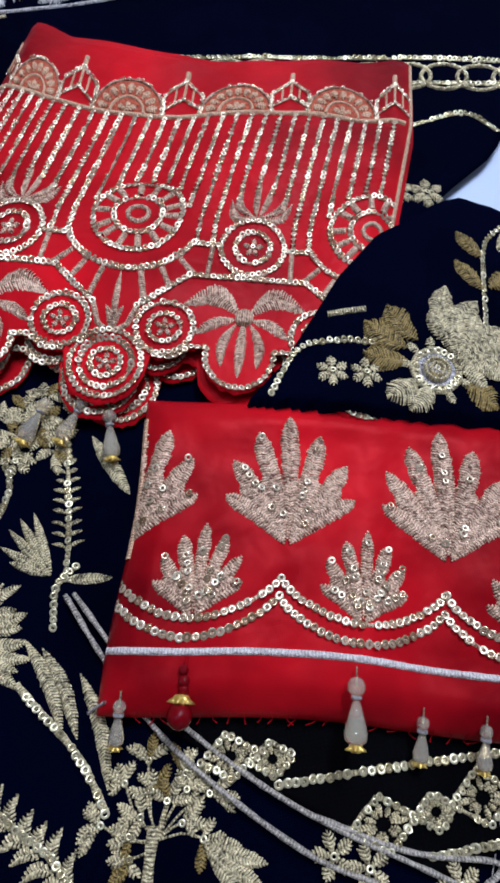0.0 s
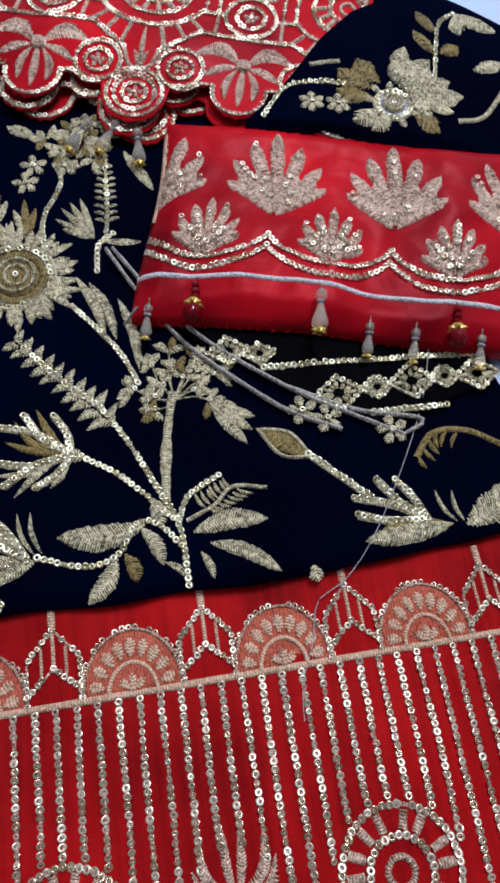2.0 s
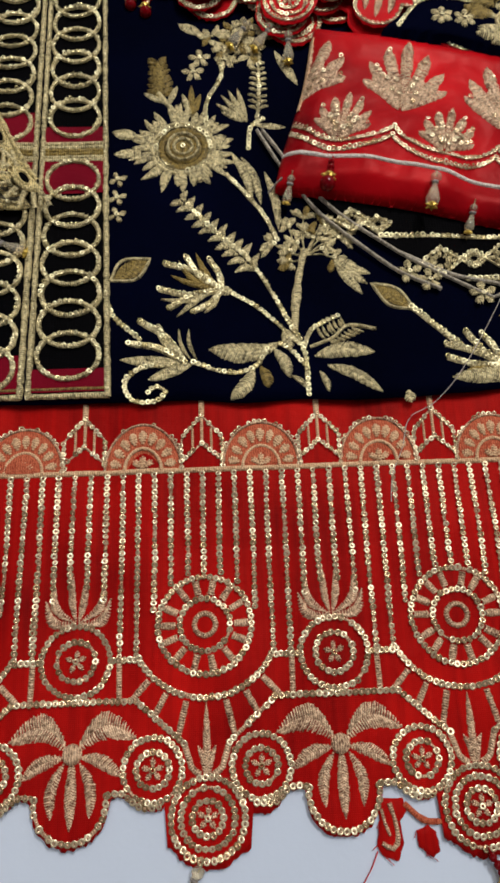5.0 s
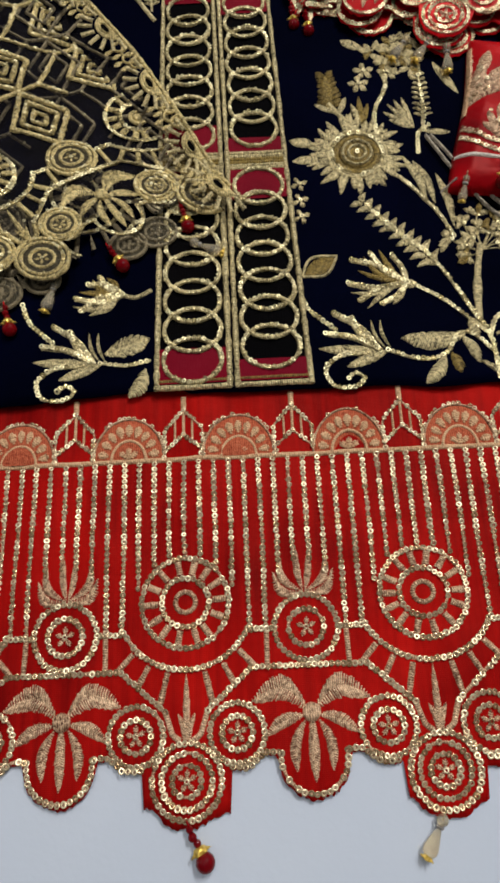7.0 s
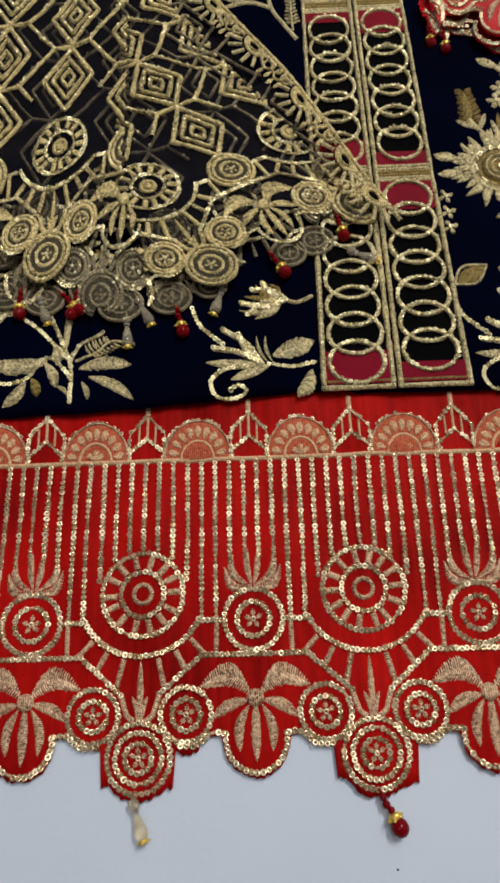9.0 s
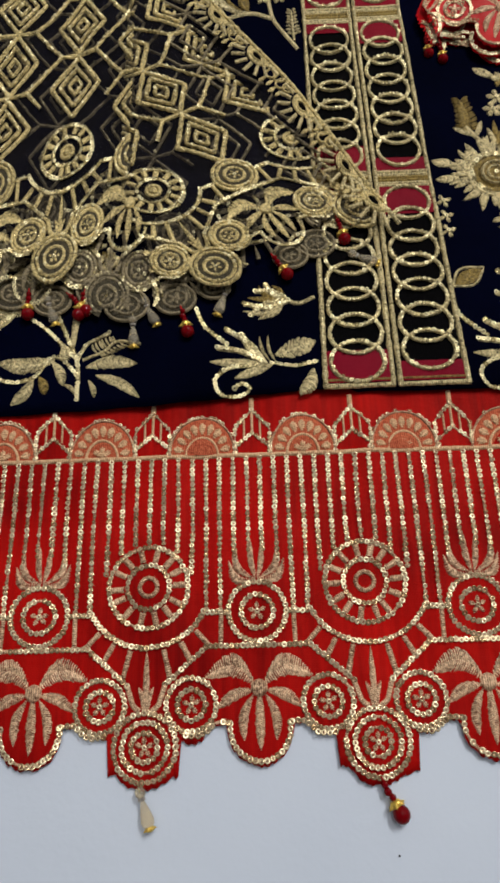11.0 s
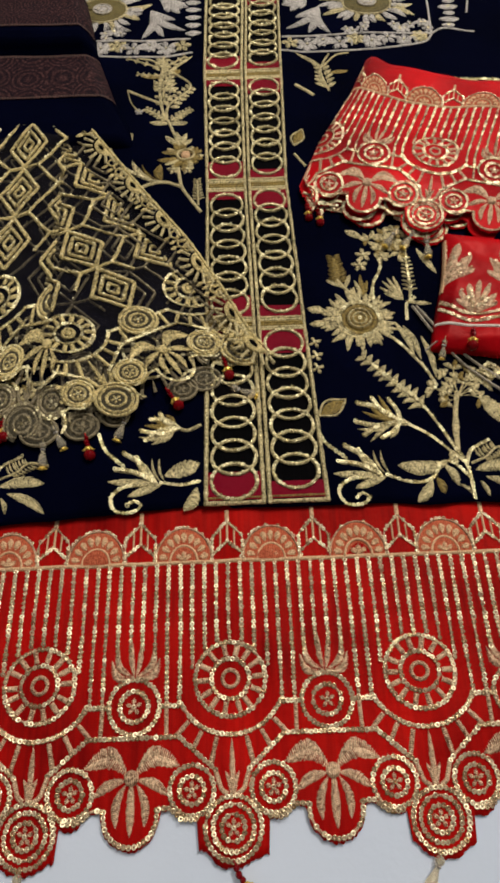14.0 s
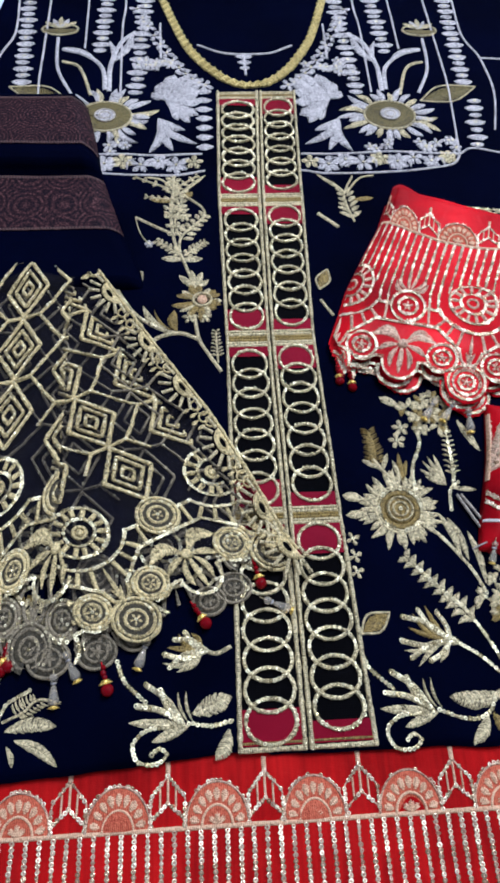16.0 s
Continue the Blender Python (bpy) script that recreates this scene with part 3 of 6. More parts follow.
def blossom(c, r, m, n=5, w=None):
    a = Acc()
    for i in range(n):
        t = 2 * math.pi * i / n + 0.4
        a.leaf((c[0] + 0.1 * r * math.cos(t), c[1] + 0.1 * r * math.sin(t)), (c[0] + r * math.cos(t), c[1] + r * math.sin(t)), w or r * 0.6, m, n=5, fat=0.55)
    a.sequin(c[0], c[1], 0.0013, SEQP, 0.0014)
    return a


def lower_plant(warp, spray_too=True):
    """The flowering plant beside the placket, from the hem upward."""
    def lay(name, a):
        part(name, a, shirt, warp)
    a = Acc()
    stem(a, (0.166, 0.106), (0.1655, 0.127), (0.160, 0.142), (0.147, 0.170), (0.138, 0.185), w=0.0036)
    stem(a, (0.163, 0.133), (0.153, 0.144), (0.143, 0.154), (0.129, 0.164))
    stem(a, (0.165, 0.122), (0.156, 0.132), (0.148, 0.1325), (0.141, 0.122), (0.128, 0.1185), (0.110, 0.1245), w=0.0034)
    lay("main_stem", a)
    a = Acc()
    stem(a, (0.138, 0.185), (0.124, 0.198), (0.108, 0.2165), w=0.0032)
    frond(a, [(0.145, 0.174), (0.124, 0.198), (0.106, 0.218)], 0.0115, 0.0042, PALE, 10, lean=0.75, start=0.05, curl=0.5)
    lay("barbed_spike", a)
    a = spray(Acc(), (0.125, 0.165), [(0.096, 0.181), (0.093, 0.166), (0.098, 0.155), (0.107, 0.185), (0.119, 0.183), (0.110, 0.153)], bend=0.10)
    a.leaf((0.131, 0.163), (0.122, 0.166), 0.006, PALE)
    for tx, ty in ((0.099, 0.174), (0.103, 0.183), (0.112, 0.187), (0.094, 0.160), (0.102, 0.150), (0.116, 0.152)):
        a.leaf((0.123, 0.166), (tx, ty), 0.0034, OLIVE if ty > 0.17 else PALE, bend=rng.uniform(-0.15, 0.15))
    lay("sequin_flower", a)
    a = stem(Acc(), (0.161, 0.140), (0.164, 0.166), (0.169, 0.188), bare=True, w=0.0035)
    a.leaf((0.161, 0.146), (0.165, 0.172), 0.005, PALE)
    for i in range(13):
        t = math.radians(-20 + 19 * i + rng.uniform(-7, 7))
        r = (0.0160, 0.0075, 0.0195, 0.0115)[i % 4] * rng.uniform(0.85, 1.1)
        c = V2((0.172 + r * math.cos(t) * 0.9, 0.188 + r * math.sin(t)))
        a.cord(curve((0.170, 0.184), (0.171 + 0.5 * r * math.cos(t + 0.2), 0.186 + 0.5 * r * math.sin(t + 0.2)), tuple(c)), 0.0008, 0.0006, PALE)
        for j in range(4):
            g = t + (j - 1.5) * 0.75 + rng.uniform(-0.4, 0.4)
            q = c + V2((math.cos(g), math.sin(g))) * rng.uniform(0.0055, 0.0105)
            a.leaf(c, q, 0.0036, PALE if (i + j) % 7 else OLIVE, bend=rng.uniform(-0.15, 0.15), fat=0.55, z=0.0003 * (j % 3))
        a.sequin(c[0], c[1], 0.0012, SEQP, 0.0013)
    for tip in ((0.197, 0.160), (0.200, 0.166), (0.202, 0.172), (0.195, 0.178)):
        a.leaf((0.184, 0.179), tip, 0.0055, PALE)
    lay("flower_head", a)
    a = stem(Acc(), (0.165, 0.131), (0.170, 0.141), (0.183, 0.148), w=0.0040)
    lay("sequin_leaf", a)
    a = Acc().cord(curve((0.168, 0.131), (0.180, 0.136), (0.188, 0.1425), (0.202, 0.140)), 0.0018, 0.0009, PALE)
    frond(a, [(0.176, 0.134), (0.188, 0.142)], 0.0085, 0.0017, PALE, 7, lean=0.1, both=False, curl=-0.2)
    frond(a, [(0.190, 0.1423), (0.177, 0.1345)], 0.0075, 0.0016, PALE, 7, lean=-0.6, both=False, curl=0.2)
    lay("comb_leaf", a)
    for p, q, w, m in (((0.170, 0.126), (0.200, 0.1275), 0.0085, PALE), ((0.176, 0.121), (0.202, 0.106), 0.0065, PALE), ((0.152, 0.132), (0.118, 0.1315), 0.0105, PALE), ((0.143, 0.1215), (0.147, 0.110), 0.006, OLIVE),
                       ((0.150, 0.131), (0.1575, 0.115), 0.006, PALE), ((0.140, 0.1205), (0.128, 0.1045), 0.0075, PALE), ((0.172, 0.118), (0.176, 0.107), 0.0035, PALE), ((0.1555, 0.142), (0.158, 0.130), 0.0075, PALE), ((0.158, 0.116), (0.166, 0.109), 0.003, PALE)):
        lay("satin_leaf", Acc().leaf(p, q, w, m, bend=0.08, h=0.0015))
    if spray_too:
        curling_spray(warp)


def curling_spray(warp):
    a = spray(Acc(), (0.106, 0.1245), [(0.0835, 0.148), (0.0925, 0.1445), (0.078, 0.136)], w=0.0045, bend=0.09)
    a.leaf((0.107, 0.124), (0.074, 0.127), 0.006, PALE).leaf((0.110, 0.124), (0.088, 0.116), 0.006, PALE)
    a.leaf((0.109, 0.126), (0.103, 0.143), 0.0021, PALE, bend=0.1).leaf((0.112, 0.126), (0.108, 0.143), 0.0021, PALE, bend=0.1)
    stem(a, (0.100, 0.1235), (0.085, 0.1225), (0.0765, 0.115), (0.0805, 0.1055), (0.091, 0.1045), (0.0965, 0.109), (0.092, 0.1125), (0.088, 0.1095), w=0.0036)
    stem(a, (0.066, 0.162), (0.071, 0.150), (0.0835, 0.138))
    part("curling_spray", a, shirt, warp)


def upper_plant(warp):
    def lay(name, a):
        part(name, a, shirt, warp)
    lay("sunflower", sunflower((0.106, 0.2535), 0.0285, PALE, OLIVE, petals=36, slim=0.155))
    lay("satin_leaf", Acc().leaf((0.082, 0.262), (0.067, 0.266), 0.007, PALE))
    lay("satin_leaf", Acc().leaf((0.083, 0.252), (0.068, 0.251), 0.006, PALE))
    a = Acc()
    stem(a, (0.129, 0.236), (0.147, 0.212), (0.155, 0.194), w=0.0044)
    lay("thick_stem", a)
    for p, q in (((0.132, 0.250), (0.143, 0.218)), ((0.138, 0.246), (0.1475, 0.216)), ((0.150, 0.236), (0.156, 0.200))):
        lay("long_leaf", Acc().leaf(p, q, 0.005, PALE, bend=0.06))
    a = Acc().cord(curve((0.108, 0.270), (0.098, 0.283), (0.092, 0.292)), 0.003, 0.0009, PALE)
    frond(a, [(0.0945, 0.286), (0.0915, 0.316)], 0.0085, 0.0013, OLIVE, 15, lean=0.35, curl=0.05)
    a.leaf((0.093, 0.286), (0.0915, 0.315), 0.006, OLIVE)
    a.leaf((0.097, 0.284), (0.084, 0.292), 0.004, PALE).leaf((0.097, 0.282), (0.103, 0.296), 0.004, PALE)
    lay("brush_bud", a)
    a = Acc()
    for q in ((0.106, 0.290), (0.111, 0.296), (0.116, 0.290)):
        a.leaf((0.111, 0.274), q, 0.004, OLIVE if q[0] > 0.11 else PALE)
    lay("small_bud", a)
    lay("rising_stem", stem(Acc(), (0.119, 0.268), (0.1195, 0.284), (0.128, 0.303), (0.127, 0.316), w=0.0034))
    for c in ((0.116, 0.3165), (0.131, 0.3155), (0.112, 0.306)):
        lay("small_blossom", blossom(c, 0.0065, PALE))
    a = Acc()
    for i in range(12):
        t, r = i * 2.4, 0.003 + 0.0015 * i
        c = V2((0.138 + r * math.cos(t), 0.329 + r * math.sin(t) * 0.7))
        for j in range(4):
            g = t + (j - 1.5) * 1.0 + rng.uniform(-0.3, 0.3)
            a.leaf(c, c + V2((math.cos(g), math.sin(g))) * rng.uniform(0.006, 0.010), 0.0042, PALE if (i + j) % 4 else OLIVE, bend=rng.uniform(-0.15, 0.15), z=0.0003 * (j % 3))
    a.leaf((0.118, 0.335), (0.104, 0.343), 0.007, PALE).leaf((0.160, 0.322), (0.172, 0.296), 0.006, PALE)
    lay("flower_head", a)
    a = stem(Acc(), (0.147, 0.268), (0.149, 0.285), (0.150, 0.312), w=0.003)
    frond(a, [(0.148, 0.276), (0.150, 0.313)], 0.0065, 0.0018, PALE, 9, lean=0.35)
    stem(a, (0.150, 0.325), (0.151, 0.312))
    lay("fern", a)
    a = Acc()
    for q in ((0.128, 0.289), (0.132, 0.2925), (0.137, 0.294), (0.125, 0.283), (0.128, 0.277)):
        a.leaf((0.142, 0.270), q, 0.0036, PALE)
    stem(a, (0.142, 0.252), (0.144, 0.266), (0.151, 0.272), w=0.0028)
    a.leaf((0.146, 0.268), (0.163, 0.266), 0.004, PALE)
    lay("feather_leaf", a)
    for y in (0.234, 0.222, 0.211):
        lay("small_blossom", blossom((0.0705, y), 0.005, PALE, 4))
    lay("outline_leaf", outline_leaf((0.068, 0.1715), (0.0885, 0.184), 0.0125, PALE, OLIVE))


lower_plant(shirt_z)
upper_plant(shirt_z)


def moved(dx):
    return lambda p: shirt_z((p[0] + dx, p[1], p[2]))


lower_plant(moved(-0.320), spray_too=False)
curling_spray(moved(-0.1515))
part("satin_leaf", Acc().leaf((-0.040, 0.130), (-0.016, 0.1385), 0.0115, PALE, h=0.0015), shirt, shirt_z)
part("satin_leaf", Acc().leaf((-0.018, 0.121), (-0.0265, 0.1045), 0.0085, PALE, h=0.0015, bend=0.12), shirt, shirt_z)
part("short_stem", stem(Acc(), (-0.042, 0.125), (-0.028, 0.123), (-0.015, 0.1255)), shirt, shirt_z)
a = spray(Acc(), (-0.031, 0.166), [(-0.0505, 0.1735), (-0.057, 0.165), (-0.0535, 0.157), (-0.044, 0.178)], bend=0.14)
for q in ((-0.048, 0.177), (-0.055, 0.169), (-0.058, 0.160), (-0.049, 0.154), (-0.040, 0.177), (-0.043, 0.155)):
    a.leaf((-0.034, 0.166), q, 0.0036, OLIVE if q[1] > 0.165 else PALE, bend=rng.uniform(-0.2, 0.2))
a.cord(curve((-0.031, 0.166), (-0.024, 0.164), (-0.015, 0.168)), 0.0026, 0.0009, PALE)
part("sequin_flower", a, shirt, shirt_z)

# right side spray and leaves by the hem
a = Acc().cord([(0.221, 0.152), (0.236, 0.137), (0.243, 0.130)], 0.003, 0.0008, PALE).chain([(0.221, 0.152), (0.243, 0.130)], m=SEQP)
spray(a, (0.264, 0.118), [(0.236, 0.1305), (0.247, 0.137), (0.2545, 0.136), (0.236, 0.1235)], w=0.005)
a.leaf((0.274, 0.1145), (0.237, 0.1125), 0.009, PALE, h=0.0016).leaf((0.270, 0.116), (0.245, 0.1165), 0.006, OLIVE)
a.leaf((0.276, 0.115), (0.270, 0.129), 0.0021, PALE, bend=0.1).leaf((0.279, 0.115), (0.277, 0.128), 0.0021, PALE, bend=0.1)
part("long_spray", a, shirt, shirt_z)
part("outline_leaf", outline_leaf((0.2225, 0.1505), (0.202, 0.166), 0.010, PALE, OLIVE), shirt, shirt_z)
part("satin_leaf", Acc().leaf((0.279, 0.113), (0.312, 0.127), 0.014, PALE, h=0.0018), shirt, shirt_z)
part("satin_leaf", Acc().leaf((0.2145, 0.1065), (0.2155, 0.1), 0.006, PALE), shirt, shirt_z)
a = Acc().cord(curve((0.304, 0.145), (0.291, 0.153), (0.276, 0.154), (0.266, 0.144)), 0.0028, 0.0009, OLIVE)
frond(a, [(0.289, 0.153), (0.276, 0.154), (0.266, 0.144)], 0.010, 0.0022, OLIVE, 6, lean=0.4, both=False)
part("curved_fern", a, shirt, shirt_z)

# sprigs higher up, each side of the placket
for mx in (1, -1):
    w = shirt_z if mx > 0 else (lambda p: shirt_z((0.058 - p[0], p[1], p[2])))
    a = Acc().cord(curve((0.108, 0.520), (0.102, 0.550), (0.112, 0.575)), 0.002, 0.0009, PALE)
    frond(a, [(0.107, 0.522), (0.103, 0.556)], 0.013, 0.0045, PALE, 6, lean=0.7)
    a.cord(curve((0.104, 0.554), (0.118, 0.572), (0.132, 0.576)), 0.0018, 0.0009, PALE)
    a.leaf((0.103, 0.556), (0.080, 0.578), 0.004, PALE).leaf((0.110, 0.546), (0.128, 0.548), 0.005, OLIVE)
    part("sprig", a, shirt, w)
    if mx > 0:
        part("short_stem", Acc().cord([(0.076, 0.530), (0.093, 0.514)], 0.0035, 0.0009, PALE), shirt, w)
        part("outline_leaf", outline_leaf((0.069, 0.446), (0.078, 0.468), 0.011, PALE, OLIVE), shirt, w)
        part("short_stem", stem(Acc(), (0.069, 0.436), (0.078, 0.420), bare=True), shirt, w)
a = Acc().cord(curve((-0.051, 0.574), (-0.051, 0.557), (-0.053, 0.533), (-0.050, 0.501), (-0.043, 0.481), (-0.037, 0.462)), 0.0028, 0.0009, PALE)
frond(a, [(-0.051, 0.562), (-0.053, 0.533), (-0.051, 0.506)], 0.0085, 0.0040, PALE, 6, lean=-0.8)
a.cord(curve((-0.083, 0.528), (-0.068, 0.518), (-0.052, 0.509)), 0.0030, 0.0009, PALE)
a.cord(curve((-0.083, 0.526), (-0.079, 0.510), (-0.072, 0.498)), 0.0010, 0.0006, PALE)
part("leafy_stem", a, shirt, shirt_z)
a = Acc().cord(curve((-0.046, 0.491), (-0.044, 0.505), (-0.034, 0.517), (-0.024, 0.530), (-0.028, 0.542), (-0.050, 0.559)), 0.0023, 0.0009, PALE)
frond(a, [(-0.045, 0.500), (-0.034, 0.517), (-0.025, 0.529)], 0.0105, 0.0042, PALE, 6, lean=0.6)
a.leaf((-0.042, 0.551), (-0.034, 0.557), 0.0070, OLIVE)
part("curved_twig", a, shirt, shirt_z)
for p, q in (((-0.043, 0.484), (-0.064, 0.500)), ((-0.042, 0.484), (-0.024, 0.499))):
    part("fern", frond(Acc().cord([p, q], 0.0018, 0.0008, PALE), [p, q], 0.0072, 0.0032, PALE, 6, lean=0.8), shirt, shirt_z)
for q in ((-0.0605, 0.4815), (-0.0265, 0.481)):
    part("satin_leaf", Acc().leaf((-0.043, 0.480), q, 0.0068, PALE), shirt, shirt_z)
for p, q in (((-0.053, 0.561), (-0.084, 0.576)), ((-0.050, 0.561), (-0.030, 0.577)), ((-0.054, 0.548), (-0.074, 0.552))):
    part("side_twig", frond(Acc().cord([p, q], 0.0018, 0.0008, PALE), [p, q], 0.0060, 0.0030, PALE, 4, lean=0.9), shirt, shirt_z)
part("small_blossom", blossom((-0.051, 0.571), 0.0075, PALE, 6), shirt, shirt_z)
part("seed_bud", blossom((-0.071, 0.497), 0.0042, SILVER, 5), shirt, shirt_z)
for c in ((-0.046, 0.540), (-0.041, 0.528), (-0.046, 0.516)):
    part("small_blossom", blossom(c, 0.0060, PALE, 5), shirt, shirt_z)
a = Acc()
for i in range(15):
    t = i * 0.419 + rng.uniform(-0.1, 0.1)
    r = rng.uniform(0.018, 0.026) if 1.2 < t < 5.2 else 0.016
    a.leaf((-0.0275 + 0.005 * math.cos(t), 0.4375 + 0.004 * math.sin(t)), (-0.0275 + r * math.cos(t), 0.4375 + r * 0.8 * math.sin(t)), 0.0062, OLIVE if i % 3 else PALE, bend=rng.uniform(-0.12, 0.12), z=0.0002 * (i % 3))
a.cord(circle((-0.0275, 0.4375), 0.0075, 0.0062, 20), 0.0022, 0.0014, PALE, z=0.0010)
a.pad(circle((-0.0275, 0.4375), 0.0042, n=14), PEACH, 0.0014, z=0.0010)
part("daisy", a, shirt, shirt_z)
for q in ((-0.046, 0.463), (-0.036, 0.468), (-0.027, 0.466), (-0.022, 0.458)):
    part("upper_petal", Acc().leaf((-0.034, 0.450), q, 0.0060, PALE), shirt, shirt_z)
for c in ((-0.038, 0.421), (-0.026, 0.421)):
    part("small_blossom", blossom(c, 0.0058, PALE, 5), shirt, shirt_z)
part("lower_stem", Acc().cord(curve((-0.034, 0.423), (-0.031, 0.401), (-0.023, 0.385), (-0.014, 0.370)), 0.0030, 0.0009, PALE), shirt, shirt_z)
part("fern", frond(Acc().cord([(-0.0165, 0.378), (-0.0175, 0.407)], 0.0016, 0.0008, PALE), [(-0.0165, 0.382), (-0.0175, 0.408)], 0.0055, 0.0017, PALE, 8, lean=0.4), shirt, shirt_z)
a = Acc().cord(curve((-0.070, 0.397), (-0.060, 0.404), (-0.045, 0.406), (-0.031, 0.400)), 0.0034, 0.0010, PALE)
a.cord(curve((-0.109, 0.463), (-0.095, 0.446), (-0.081, 0.425), (-0.062, 0.411), (-0.048, 0.406)), 0.0034, 0.0010, PALE)
a.chain(curve((-0.109, 0.463), (-0.095, 0.446), (-0.081, 0.425), (-0.062, 0.411)), r=0.0012, gap=0.003, m=SEQP, skip=0.4)
for p, q, w, m in (((-0.056, 0.410), (-0.075, 0.433), 0.0058, PALE), ((-0.052, 0.409), (-0.066, 0.429), 0.0024, OLIVE), ((-0.048, 0.407), (-0.050, 0.428), 0.0080, OLIVE), ((-0.090, 0.438), (-0.096, 0.458), 0.0045, PALE)):
    a.leaf(p, q, w, m, bend=0.12)
part("branch", a, shirt, shirt_z)
part("outline_leaf", outline_leaf((-0.090, 0.452), (-0.076, 0.468), 0.014, PALE, OLIVE), shirt, shirt_z)

# ---- the silver yoke round the neck ----
NECK = curve((-0.070, 0.95), (-0.068, 0.87), (-0.060, 0.834), (-0.037, 0.761), (-0.004, 0.714), (0.026, 0.700), (0.057, 0.715), (0.089, 0.767), (0.110, 0.836), (0.118, 0.87), (0.120, 0.95), n=90)
a = Acc()
for k in (-1, 0, 1):
    nn = [(x + k * 0.0021 * (1 if x > 0.024 else -1), y - k * 0.0021) for x, y in NECK]
    a.cord(nn, 0.0026, 0.0018, YELLOW, step=0.0022, wob=0.5)
    for i, (x, y) in enumerate(resample(nn, 0.0042)[0]):
        s = 1 if i % 2 else -1
        a.cord([(x - s * 0.0014, y - 0.0016), (x, y), (x + s * 0.0014, y + 0.0016)], 0.0020, 0.0010, YELLOW, step=0.0010, z=0.0014)
part("neckline_cord", a, shirt, shirt_z, "twisted yellow gold neckline cord")


